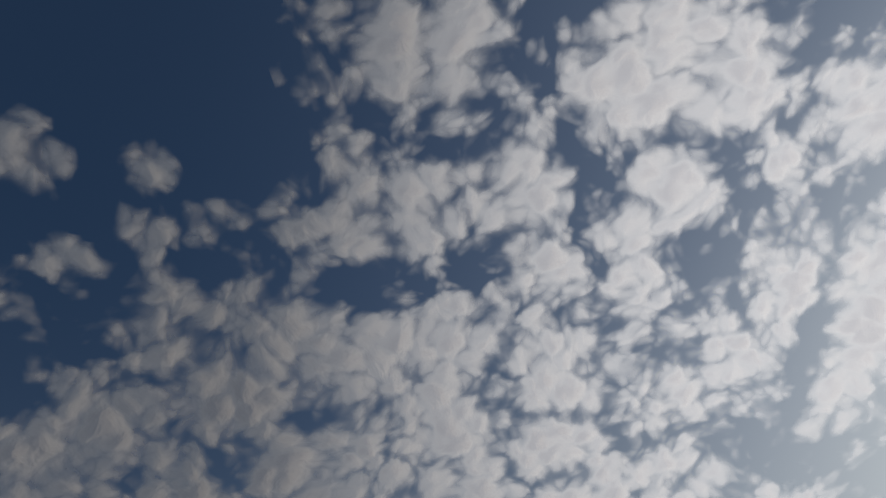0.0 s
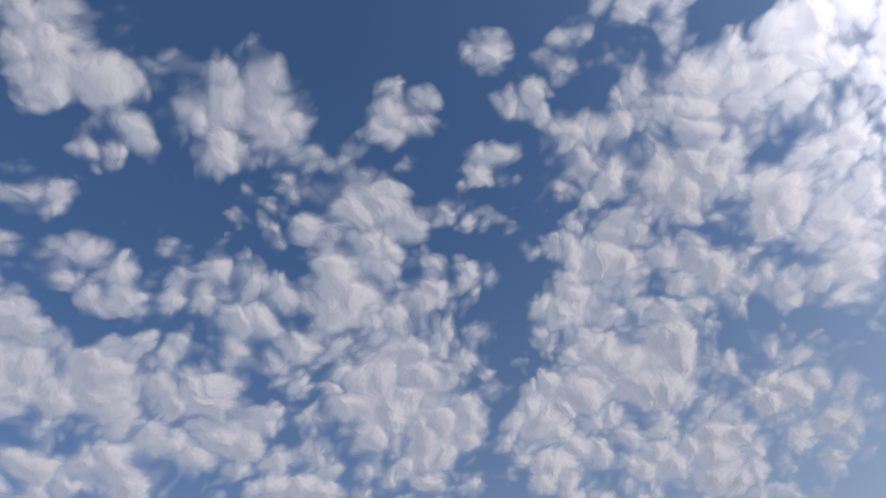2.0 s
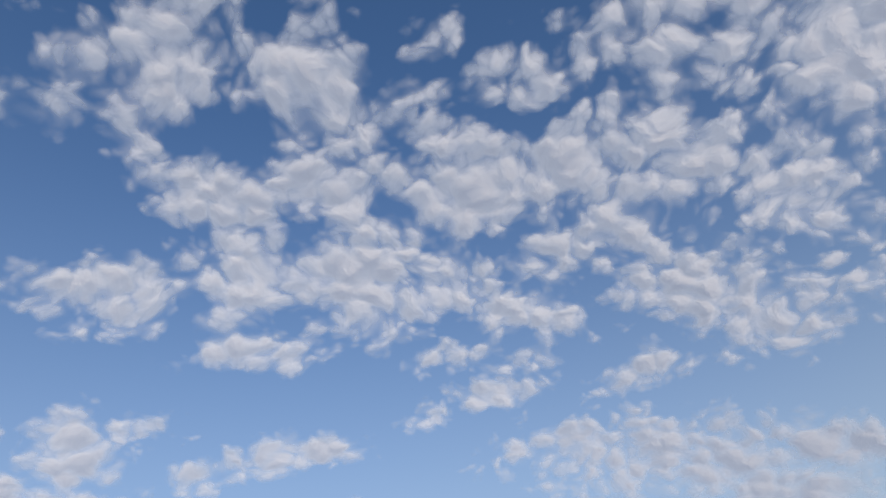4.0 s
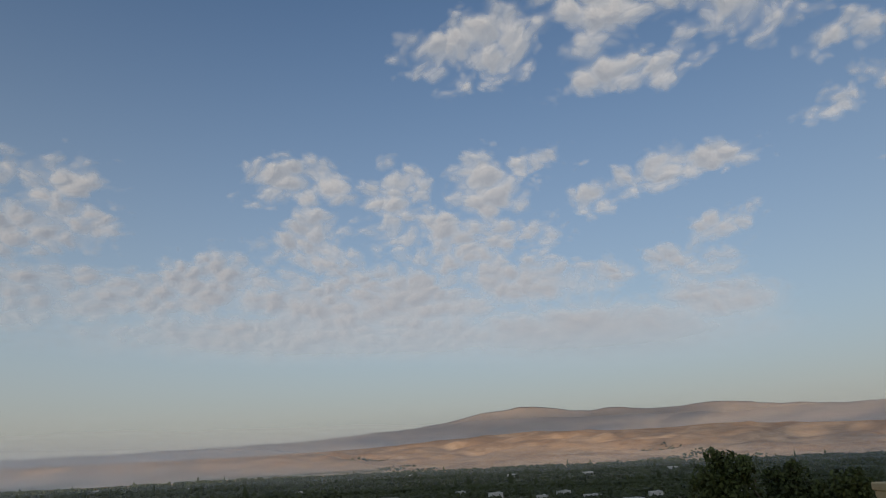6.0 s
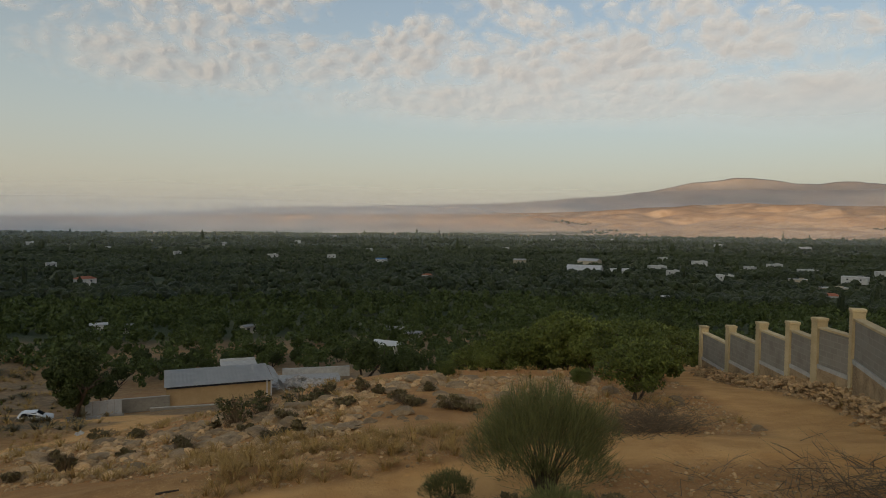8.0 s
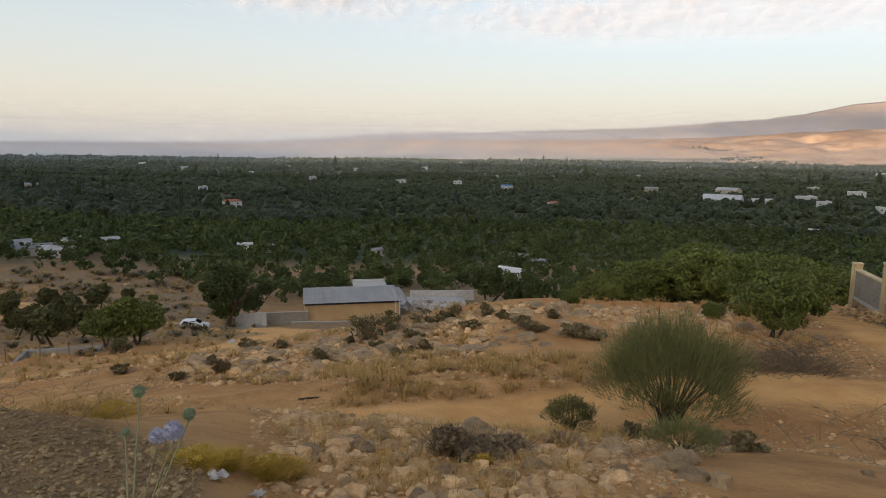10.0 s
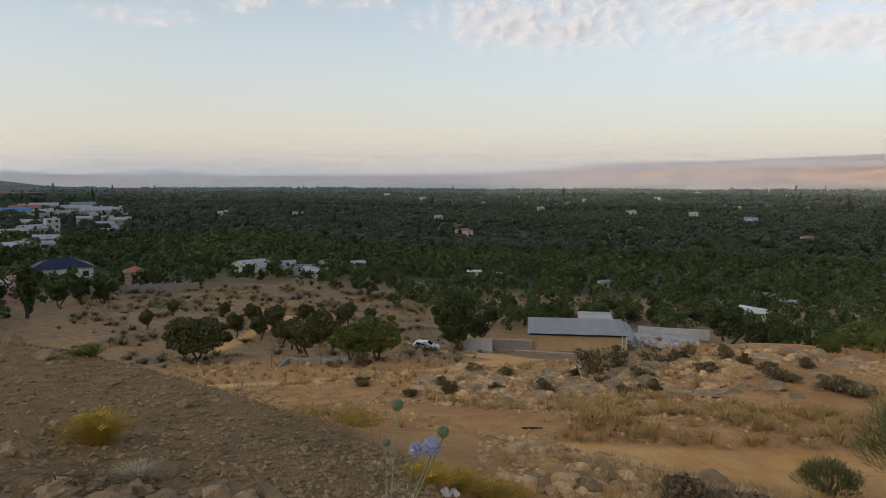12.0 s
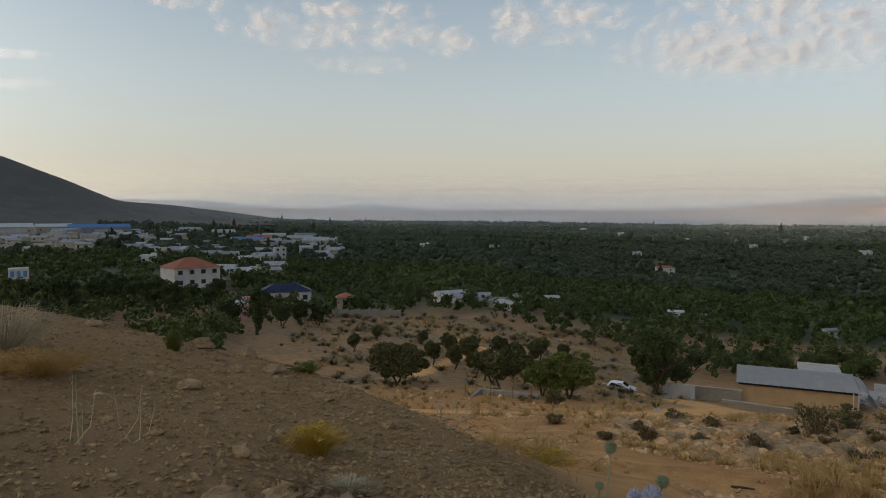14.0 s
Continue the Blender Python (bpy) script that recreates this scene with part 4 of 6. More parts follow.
def twig_heap(rng, n, length, spread, thick):
    V, F = [], []
    for _ in range(n):
        a, tilt = rng.uniform(0, 6.28), rng.uniform(-0.1, 0.55)
        p = Vector((rng.normal() * spread, rng.normal() * spread * 0.5, rng.uniform(0.02, 0.18)))
        d = Vector((math.cos(a), math.sin(a), tilt)) * length * rng.uniform(0.4, 1.0)
        bend = Vector((rng.normal(), rng.normal(), abs(rng.normal()))) * length * 0.12
        tube(V, F, [p, p + d * 0.5 + bend, p + d], thick, thick * 0.3, 3)
        for _ in range(2):
            q = p + d * rng.uniform(0.4, 0.9) + bend * 0.6
            e = q + d * 0.3 + Vector((rng.normal(), rng.normal(), rng.uniform(0, 1))) * length * 0.18
            tube(V, F, [q, q.lerp(e, 0.5), e], thick * 0.5, thick * 0.2, 3)
    return V, F


def rock_mesh(seed, flat=0.65, detail=2):
    bm = bmesh.new()
    bmesh.ops.create_icosphere(bm, subdivisions=detail, radius=0.5)
    o = Vector((seed * 3.1, seed * 1.7, 0))
    for v in bm.verts:
        n = noise.fractal(v.co * 2.2 + o, 0.8, 2.0, 4)
        c = noise.cell(v.co * 2.6 + o)
        v.co *= 1 + 0.26 * n + 0.28 * c
        v.co.z *= flat
        v.co.z = max(v.co.z, -0.18)
    me = bpy.data.meshes.new("rock")
    bm.to_mesh(me)
    bm.free()
    me.materials.append(M["rock"])
    return me


ROCKS = [rock_mesh(i, 0.5 + 0.07 * (i % 5), 3 if i < 4 else 2) for i in range(9)]


def rock(az, r, size, label="weathered tan limestone rock on dry earth", group="rocks on the slope", i=None, turn=None, squash=1.0):
    k = random.randrange(9) if i is None else i
    ob = new("rock", ROCKS[k])
    p = on_ground(az, r)
    ob.matrix_world = pose(p.x, p.y, p.z + size * 0.10 * squash, random.uniform(-12, 12), random.uniform(-12, 12), random.uniform(0, 360) if turn is None else turn) @ Matrix.Diagonal((size * random.uniform(0.85, 1.3), size, size * squash, 1))
    return tagged(ob, label, "rock", group)


def plant(name, V, F, mat, label, category, az, r, turn=0.0, scale=1.0, group="", sink=0.02):
    ob = mesh_object(name, V, F, M[mat])
    p = on_ground(az, r, sink)
    ob.matrix_world = pose(p.x, p.y, p.z, 0, 0, turn) @ Matrix.Diagonal((scale, scale, scale, 1))
    return tagged(ob, label, category, group)


# ---- the boundary wall: brick piers, block panels, stepping down the slope ----


def paint_blocks(n):
    p = n.add("ShaderNodeTexCoord").outputs["Object"]
    b = n.add("ShaderNodeTexBrick", {"Vector": n.add("ShaderNodeMapping", {"Vector": p, "Rotation": (radians(90), 0, 0)}).outputs[0],
              "Color1": (0.25, 0.215, 0.17, 1), "Color2": (0.285, 0.25, 0.20, 1), "Mortar": (0.31, 0.275, 0.225, 1), "Scale": 1.0,
              "Mortar Size": 0.014, "Brick Width": 0.4, "Row Height": 0.2})
    stain = n.noise(p, 1.3, 5).outputs[0]
    return n.mix(n.math("MULTIPLY", n.ramp(stain, 0.45, 0.7), 0.55), b.outputs[0], (0.20, 0.165, 0.13)), 0.9, 0.0, b.outputs[1], -0.01


M["blocks"] = material("block_masonry", paint_blocks)


def boundary_wall():
    wall = empty("boundary_wall")
    tagged(wall, "stepped grey block wall with yellow brick piers on stone footing", "wall")
    # bearing, range and drop below the eye of each pier's top, coming up the slope along a gentle curve
    piers = ((40.2, 37, 5.23), (42.2, 33.6, 4.65), (44.4, 30.7, 4.02), (46.5, 28.3, 3.6), (48.3, 26.3, 3.15), (50.7, 24.5, 2.57), (53.7, 20.2, 2.02), (57.2, 16.5, 1.47), (62.0, 13.3, 1.0), (68.5, 10.6, 0.55))
    line = [Vector((r * math.sin(radians(az)), r * math.cos(radians(az)), EYE - drop)) for az, r, drop in piers]
    for i, p in enumerate(line):
        top = p.z
        q = line[min(i + 1, len(line) - 1)]
        step = (q - p) if i + 1 < len(line) else (p - line[i - 1])
        step = Vector((step.x, step.y, 0))
        along = math.degrees(math.atan2(step.y, step.x))
        L = step.length
        wide = 0.36
        gz = float(ground_height(p.x, p.y))
        # pier of slightly uneven brick courses
        bm = bmesh.new()
        bottom = min(gz - 0.2, top - 2.6)
        course, k, z = 0.074, 0, top - 0.10
        while z > bottom and k < 60:
            s = wide if k % 2 else wide + 0.012
            box(bm, (s, s, course - 0.010), (0, 0, z - course))
            z -= course
            k += 1
        box(bm, (wide - 0.02, wide - 0.02, top - 0.1 - bottom), (0, 0, bottom))
        pier = part("pier", bm, M["brick"], wall, "yellow brick pier")
        pier.matrix_basis = pose(p.x, p.y, 0, 0, 0, along)
        cap = part("cap", boxed((wide + 0.06, wide + 0.06, 0.10), (0, 0, top - 0.1), 0, 0.015), M["brick"], wall)
        cap.matrix_basis = pose(p.x, p.y, 0, 0, 0, along)
        if i + 1 == len(line):
            break
        m = Vector((p.x, p.y, 0)) + step * 0.5
        ptop = top - 0.36
        foot = ptop - 1.2
        clear = L - wide - 0.01
        gm = min(float(ground_height(m.x, m.y)), float(ground_height(p.x, p.y))) - 0.4
        for name, size, z, mat, label in (("panel", (clear, 0.2, ptop - foot), foot, "blocks", "grey concrete block panel"), ("coping", (clear, 0.3, 0.07), ptop, "brick", ""),
                                          ("ground_beam", (clear, 0.3, 0.14), foot - 0.14, "cement", ""), ("footing", (clear, 0.26, max(0.3, foot - 0.14 - gm)), gm, "rock", "rough tan stone footing")):
            ob = part(name, boxed(size, (0, 0, z)), M[mat], wall, label)
            ob.matrix_basis = pose(m.x, m.y, 0, 0, 0, along)
    rng = np.random.default_rng(5)
    V, F, nb = [], [], 0
    for _ in range(1900):
        i = int(rng.integers(0, len(line) - 1))
        off = abs(rng.normal()) * 0.26 + 0.14
        d = line[i + 1] - line[i]
        side = Vector((d.y, -d.x, 0)).normalized()
        side = side if side.x < 0 else -side
        q = line[i].lerp(line[i + 1], rng.uniform(0, 1)) + side * off
        s = rng.uniform(0.08, 0.24)
        me = ROCKS[rng.integers(4, 9)]
        pts = np.array([v.co for v in me.vertices]) * s
        gz = float(ground_height(q.x, q.y)) + max(0, rng.uniform(0.0, 0.62) - off * 0.5)
        V.append(pts + np.array((q.x, q.y, gz)))
        F += [tuple(v + nb for v in f.vertices) for f in me.polygons]
        nb += len(pts)
    tagged(mesh_object("footing_stones", np.concatenate(V), F, M["pebble"]), "loose rubble stones heaped along the wall footing", "stones", kind="stuff")


boundary_wall()

# ---- buildings ----


def gable(bm, w, d, rise, z, over=0.35, thick=0.14):
    """A pitched roof slab over a w by d plan, ridge along x."""
    hw, hd = w / 2 + over, d / 2 + over
    pts = [(-hw, -hd, z), (hw, -hd, z), (hw, 0, z + rise), (-hw, 0, z + rise), (-hw, hd, z), (hw, hd, z)]
    lo = [bm.verts.new(p) for p in pts]
    hi = [bm.verts.new((x, y, zz + thick)) for x, y, zz in pts]
    for q in ((0, 1, 2, 3), (3, 2, 5, 4)):
        bm.faces.new([hi[i] for i in q])
        bm.faces.new([lo[i] for i in reversed(q)])
    ring = (0, 1, 2, 5, 4, 3)
    for a, b in zip(ring, ring[1:] + ring[:1]):
        bm.faces.new((lo[a], lo[b], hi[b], hi[a]))
    return bm


def hip(bm, w, d, rise, z, over=0.4):
    hw, hd = w / 2 + over, d / 2 + over
    e = max(0.2, hw - hd)
    b = [bm.verts.new(p) for p in ((-hw, -hd, z), (hw, -hd, z), (hw, hd, z), (-hw, hd, z))]
    t = [bm.verts.new((-e, 0, z + rise)), bm.verts.new((e, 0, z + rise))]
    for f in ((b[0], b[1], t[1], t[0]), (b[1], b[2], t[1]), (b[2], b[3], t[0], t[1]), (b[3], b[0], t[0]), (b[3], b[2], b[1], b[0])):
        bm.faces.new(f)
    return bm


def house(az, r, w, d, h, roof, wall_mat, roof_mat, turn, label, windows=2, lift=0.0, group="", name="house", storeys=1):
    """A house with walls, roof and framed windows on its two long sides."""
    ob = empty(name)
    bm = boxed((w, d, h + 1.5), (0, 0, -1.5))
    if roof == "gable":
        for s in (-1, 1):
            vs = [bm.verts.new(p) for p in ((s * w / 2, -d / 2, h), (s * w / 2, d / 2, h), (s * w / 2, 0, h + d * 0.2))]
            bm.faces.new(vs)
    part("wall", bm, M[wall_mat], ob)
    if roof == "gable":
        part("roof", gable(bmesh.new(), w, d, d * 0.2, h), M[roof_mat], ob)
    elif roof == "hip":
        part("roof", hip(bmesh.new(), w, d, d * 0.26, h), M[roof_mat], ob)
    else:
        bm = boxed((w + 0.3, d + 0.3, 0.25), (0, 0, h))
        part("roof", bm, M[roof_mat], ob)
        bm = boxed((w * 0.25, d * 0.3, 0.9), (w * 0.2, 0, h + 0.25))
        part("roof_hut", bm, M[wall_mat], ob)
    for s in range(storeys):
        z = (s + 0.38) * h / storeys
        for i in range(windows):
            x = (i + 0.5) / windows * w - w / 2
            for side in (-1, 1):
                win = part("window", boxed((min(1.3, w / windows * 0.45), 0.08, min(1.3, h / storeys * 0.42)), (x, side * d / 2, z)), M["window"], ob)
    tagged(ob, label, "house", group)
    p = on_ground(az, r)
    ob.matrix_world = pose(p.x, p.y, p.z + lift, 0, 0, turn - az)
    return ob


def shed():
    """The long store with a metal lean-to roof, its annex, walls and yard."""
    ob = empty("storage_shed")
    w, d, h = 16.2, 7.0, 2.7
    part("wall", boxed((w - 0.4, d, h + 0.8), (0, 0, -0.8)), M["ochre"], ob, "ochre plastered wall")
    # shadow below the eaves, built as a solid dark strip on the wall
    part("shadow_gap", boxed((w - 0.6, 0.1, 0.55), (0, -d / 2 - 0.03, h - 0.5)), M["window"], ob, "dark strip standing in for shadow under the eaves")
    bm = bmesh.new()
    n = 56
    for i in range(n + 1):
        x = -w / 2 + w * i / n
        z = 0.035 if i % 2 else 0.0
        for y, zz in ((-d / 2 - 1.0, h + 0.0), (d / 2 + 0.6, h + 0.9)):
            bm.verts.new((x, y, zz + z))
    bm.verts.ensure_lookup_table()
    for i in range(n):
        bm.faces.new((bm.verts[2 * i], bm.verts[2 * i + 2], bm.verts[2 * i + 3], bm.verts[2 * i + 1]))
    bmesh.ops.solidify(bm, geom=bm.faces[:], thickness=0.05)
    part("roof", bm, M["metal_roof"], ob, "ribbed grey sheet-metal roof")
    part("back_wall", boxed((w - 0.4, 0.25, h + 1.4), (0, d / 2, -0.8)), M["block"], ob)
    bm = bmesh.new()
    for s in (0, 1):
        for k in range(9):
            a = math.pi / 2 * k / 8
            bm.verts.new((w / 2 + 0.1 + 2.0 * math.sin(a), -d / 2 + s * (d + 0.2), (h + 0.1 + 0.6 * s) * math.cos(a)))
    bm.verts.ensure_lookup_table()
    for k in range(8):
        bm.faces.new((bm.verts[k], bm.verts[k + 1], bm.verts[k + 10], bm.verts[k + 9]))
    bmesh.ops.solidify(bm, geom=bm.faces[:], thickness=0.06)
    part("side_awning", bm, M["metal_roof"], ob, "curved pale metal side awning")
    for x in (w / 2 - 0.25, w / 2 - 0.9):
        part("post", boxed((0.16, 0.16, h), (x, -d / 2 - 0.5, 0)), M["white"], ob)
    tagged(ob, "long ochre shed with grey sheet-metal roof", "shed")
    settle(ob, 0.1, 114, 4.0, -0.7)
    an = empty("annex")
    part("wall", boxed((5.8, 6.0, 5.6), (0, 0, -1.0)), M["white"], an)
    part("roof", boxed((6.1, 6.3, 0.3), (0, 0, 4.6)), M["cement"], an, "flat pale concrete roof")
    part("parapet", boxed((6.1, 0.2, 0.35), (0, 3.0, 4.9)), M["white"], an)
    tagged(an, "small flat-roofed white concrete building behind the shed", "building")
    settle(an, 1.7, 123, 2.0, 0.3)
    yard = empty("yard_wall")
    part("wall", boxed((13, 0.3, 1.9), (0, 0, -1.0)), M["cement"], yard)
    part("coping", boxed((13, 0.42, 0.12), (0, 0, 0.9)), M["white"], yard)
    tagged(yard, "pale concrete yard wall beside the shed", "wall")
    settle(yard, 8.0, 133, -4, -1.2)
    slab = empty("yard_slab")
    part("slab", boxed((13, 15, 1.2), (0, 0, -1.2)), M["cement"], slab)
    tagged(slab, "bare pale concrete yard floor", "floor slab", kind="structure")
    settle(slab, 7.2, 125, -4, -0.3)
    rng = np.random.default_rng(8)
    V, F, nb = [], [], 0
    q = on_ground(6.6, 122)
    for _ in range(260):
        me = ROCKS[rng.integers(4, 9)]
        s = rng.uniform(0.25, 0.8)
        a, b = rng.normal() * 2.1, rng.normal() * 1.8
        pts = np.array([v.co for v in me.vertices]) * s + np.array((q.x + a, q.y + b, q.z + 0.5 + max(0, 1.5 - 0.5 * math.hypot(a, b))))
        V.append(pts)
        F += [tuple(v + nb for v in f.vertices) for f in me.polygons]
        nb += len(pts)
    tagged(mesh_object("rubble_heap", np.concatenate(V), F, M["rubble"]), "heap of pale rubble in the concrete yard", "rubble", kind="stuff")
    # low walls and gate west of the shed
    bw = empty("block_wall")
    part("wall", boxed((8.5, 0.25, 2.7), (0, 0, -0.6)), M["blocks"], bw)
    part("coping", boxed((8.5, 0.35, 0.08), (0, 0, 2.1)), M["cement"], bw)
    tagged(bw, "grey concrete block wall beside the shed", "wall")
    settle(bw, -5.8, 109.5, 3)
    low = empty("low_wall")
    part("wall", boxed((10.5, 0.25, 1.2), (0, 0, -0.4)), M["blocks"], low)
    part("coping", boxed((10.5, 0.35, 0.08), (0, 0, 0.8)), M["cement"], low)
    tagged(low, "low grey block retaining wall with pale coping", "wall")
    settle(low, -2.2, 106.5, -3, 0.5)
    gate = empty("metal_gate")
    for i in range(5):
        part("sheet", boxed((0.92, 0.05, 2.3), (i * 0.95 - 1.9, 0, 0), 0, 0.01), M["white"], gate)
    for i in (0, 1):
        part("rail", boxed((4.8, 0.07, 0.08), (0, 0.06, 0.4 + 1.5 * i)), M["cement"], gate)
    tagged(gate, "pale sheet-metal yard gate", "gate")
    settle(gate, -8.3, 107, 6)
    for a, r, n in ((-10.3, 98, 9), (-9.0, 99, 7), (-7.4, 102, 6)):
        st = empty("block_stack")
        for i in range(n):
            part("block", boxed((0.42, 0.3, 0.28), (0.46 * (i % 4) - 0.7, 0.34 * (i // 4 % 2), 0.29 * (i // 8)), random.uniform(-6, 6)), M["block"], st)
        tagged(st, "low stack of grey concrete blocks", "blocks", "block stacks by the gate")
        settle(st, a, r, random.uniform(-10, 10))


shed()


def parked_car(az, r, turn):
    ob = empty("car")
    bm = bmesh.new()
    prof = [(-1.95, 0.35), (-1.98, 0.75), (-1.9, 0.98), (-1.55, 1.42), (-1.2, 1.52), (0.2, 1.5), (0.95, 1.02), (1.75, 0.86), (1.95, 0.66), (1.95, 0.35)]
    rows = []
    for y, k in ((-0.82, 0.0), (-0.70, 1.0), (0.70, 1.0), (0.82, 0.0)):
        rows.append([bm.verts.new((x * (1 if k else 0.985), y if z < 1.05 else y * 0.86, z if k else z - (0.03 if z > 0.9 else 0))) for x, z in prof])
    for a, b in zip(rows, rows[1:]):
        for i in range(len(prof) - 1):
            bm.faces.new((a[i], a[i + 1], b[i + 1], b[i]))
    bm.faces.new(rows[0])
    bm.faces.new(list(reversed(rows[-1])))
    bmesh.ops.recalc_face_normals(bm, faces=bm.faces[:])
    body = part("body", bm, M["car_white"], ob, "white car body")
    for y in (-0.80, 0.80):
        for x0, x1, x2, x3 in ((-1.5, -0.62, -0.62, -1.25), (-0.55, 0.72, 0.12, -0.55)):
            bm = bmesh.new()
            s = 1 if y > 0 else -1
            vs = [bm.verts.new(p) for p in ((x0, s * 0.815, 1.0), (x1, s * 0.815, 1.0), (x2, s * 0.715, 1.44), (x3, s * 0.715, 1.44))]
            bm.faces.new(vs)
            bmesh.ops.solidify(bm, geom=bm.faces[:], thickness=0.03)
            part("side_window", bm, M["window"], ob, "dark side window")
    for pts in (((0.28, 1.47), (0.95, 1.05)), ((-1.86, 1.06), (-1.56, 1.42))):
        bm = bmesh.new()
        (xa, za), (xb, zb) = pts
        vs = [bm.verts.new(p) for p in ((xa + 0.02, -0.6, za), (xa + 0.02, 0.6, za), (xb + 0.02, 0.62, zb + 0.015), (xb + 0.02, -0.62, zb + 0.015))]
        bm.faces.new(vs)
        bmesh.ops.solidify(bm, geom=bm.faces[:], thickness=0.03)
        part("windscreen", bm, M["window"], ob, "dark windscreen")
    for x in (-1.25, 1.25):
        for y in (-0.78, 0.78):
            bm = bmesh.new()
            bmesh.ops.create_cone(bm, segments=18, radius1=0.32, radius2=0.32, depth=0.22, cap_ends=True, matrix=pose(x, y, 0.32, 90))
            wheel = part("wheel", bm, M["black"], ob, "black tyre")
            bm = bmesh.new()
            bmesh.ops.create_cone(bm, segments=14, radius1=0.19, radius2=0.17, depth=0.24, cap_ends=True, matrix=pose(x, y, 0.32, 90))
            part("rim", bm, M["metal_roof"], wheel, "grey wheel rim")
    for y in (-0.6, 0.6):
        part("headlight", boxed((0.08, 0.3, 0.14), (1.9, y, 0.66), 0, 0.02), M["metal_roof"], ob, "clear headlight")
        part("tail_light", boxed((0.08, 0.2, 0.3), (-1.93, y, 0.72), 0, 0.02), M["red_roof"], ob, "red tail light")
    tagged(ob, "white hatchback car parked on the dirt track", "car")
    return settle(ob, az, r, turn - az, -0.02)


parked_car(-12.8, 96.4, -12)

random.seed(21)
HOUSES = [  # bearing, range, width, kind
    (-9.5, 560, 14, "red"), (-8.6, 252, 5, "barn"), (-11.7, 770, 9, "white"), (-8.0, 1250, 12, "white"), (4.4, 950, 13, "white"),
    (9.2, 930, 11, "white"), (12.4, 1150, 10, "white"), (13.4, 830, 13, "blue"), (17.4, 560, 10, "red"), (-3.0, 1050, 10, "white"),
    (24.0, 1250, 12, "white"), (25.2, 850, 15, "grey"), (31.0, 860, 26, "grey"), (30.6, 690, 34, "hall"), (33.4, 685, 20, "hall"), (36.8, 980, 13, "white"),
    (37.6, 680, 12, "white"), (37.6, 425, 13, "flat"), (14.0, 168, 8, "gable"), (14.8, 222, 9, "low"), (16.2, 212, 5, "low"),
    (-21.0, 262, 7, "low"), (-18.8, 268, 7, "low"), (-25.4, 234, 13, "low"), (-23.6, 228, 11, "low"), (-22.2, 224, 8, "low"), (-27.2, 240, 12, "low"),
    (-13.0, 1500, 16, "white"), (-29.4, 660, 10, "white"), (-23.5, 690, 10, "grey"), (-5.5, 1700, 40, "cream"), (2.5, 238, 5, "low"), (-6.9, 256, 6, "low"),
    (36.4, 760, 18, "white"), (39.6, 900, 18, "white"), (41.5, 640, 14, "white"), (43.3, 800, 12, "white"), (45.0, 880, 16, "white"), (46.6, 640, 14, "flat"),
    (47.2, 780, 18, "white"), (49.0, 560, 18, "flat"), (50.3, 690, 20, "white"), (52.0, 800, 14, "white"), (53.0, 520, 12, "red"), (54.2, 640, 16, "white"), (56.0, 760, 16, "grey"),
    (48.8, 480, 10, "red"), (58.5, 800, 14, "white"), (61.0, 700, 14, "white"),
    (21.0, 1700, 14, "white"), (6.4, 1600, 14, "white"), (0.5, 1450, 12, "white"), (-16.0, 1800, 18, "white"), (16.0, 1900, 16, "white"), (28.0, 1900, 14, "white"),
    (33.0, 2100, 20, "white"), (-1.6, 2000, 16, "white"), (-20, 2000, 20, "cream"), (9.5, 2150, 20, "white"), (41.0, 1700, 20, "white"), (47.0, 1650, 22, "white"), (53.5, 1800, 24, "white"), (59.0, 1700, 22, "white"),
]
KINDS = {
    "red": ("hip", "white", "red_roof", 3.6, "white house with a red hipped roof among orchards"),
    "barn": ("gable", "white", "white", 4.2, "small white barn among dark trees"),
    "white": ("flat", "white", "white", 4.6, "white flat-roofed village house among trees"),
    "blue": ("gable", "white", "blue_roof", 3.6, "house with a bright blue metal roof"),
    "grey": ("gable", "cream", "grey_roof", 3.6, "low house with a weathered grey roof"),
    "hall": ("gable", "white", "white", 3.0, "long low white farm hall with pale roof"),
    "flat": ("flat", "cream", "white", 3.4, "low flat-roofed house with whitewashed roof"),
    "gable": ("gable", "cement", "metal_roof", 4.5, "farm building with pale sheet-metal gable roof"),
    "low": ("gable", "cement", "grey_roof", 1.9, "low farm building with a grey roof among trees"),
    "cream": ("flat", "cream", "grey_roof", 3.6, "cream plastered village house"),
}
for az, r, w, kind in HOUSES:
    roof, wm, rm, h, label = KINDS[kind]
    house(az, r, w, w * random.uniform(0.45, 0.65), h, roof, wm, rm, random.uniform(-35, 35), label, 2 if r < 1200 else 0, (0.5 if kind == "low" else -0.6 if r < 300 else 0.2 if r < 450 else 1.4) + (0.9 if r > 450 else 0.0), "houses in the valley")

# the town on the left
town = random.Random(4)
for i in range(190):
    az = town.uniform(-61, -36.5)
    r = math.sqrt(town.uniform(270 ** 2, 900 ** 2))
    if az < -52 and r < 420 or az > -41 and r < 420:
        continue
    kind = town.choice(["grey", "grey", "grey", "grey", "white", "flat", "cream"])
    roof, wm, rm, h, label = KINDS[kind]
    w = town.uniform(7, 13)
    house(az, r, w, w * town.uniform(0.55, 0.8), h * town.uniform(0.75, 1.1), roof, wm, rm, town.uniform(-30, 30), label, 2 if r < 600 else 0, 0.3, "houses of the town")
house(-48.6, 205, 13.0, 10.5, 8.4, "hip", "white", "red_roof", 22, "three-storey white house with a red-orange hipped roof", 4, 0.6, name="villa", storeys=3)
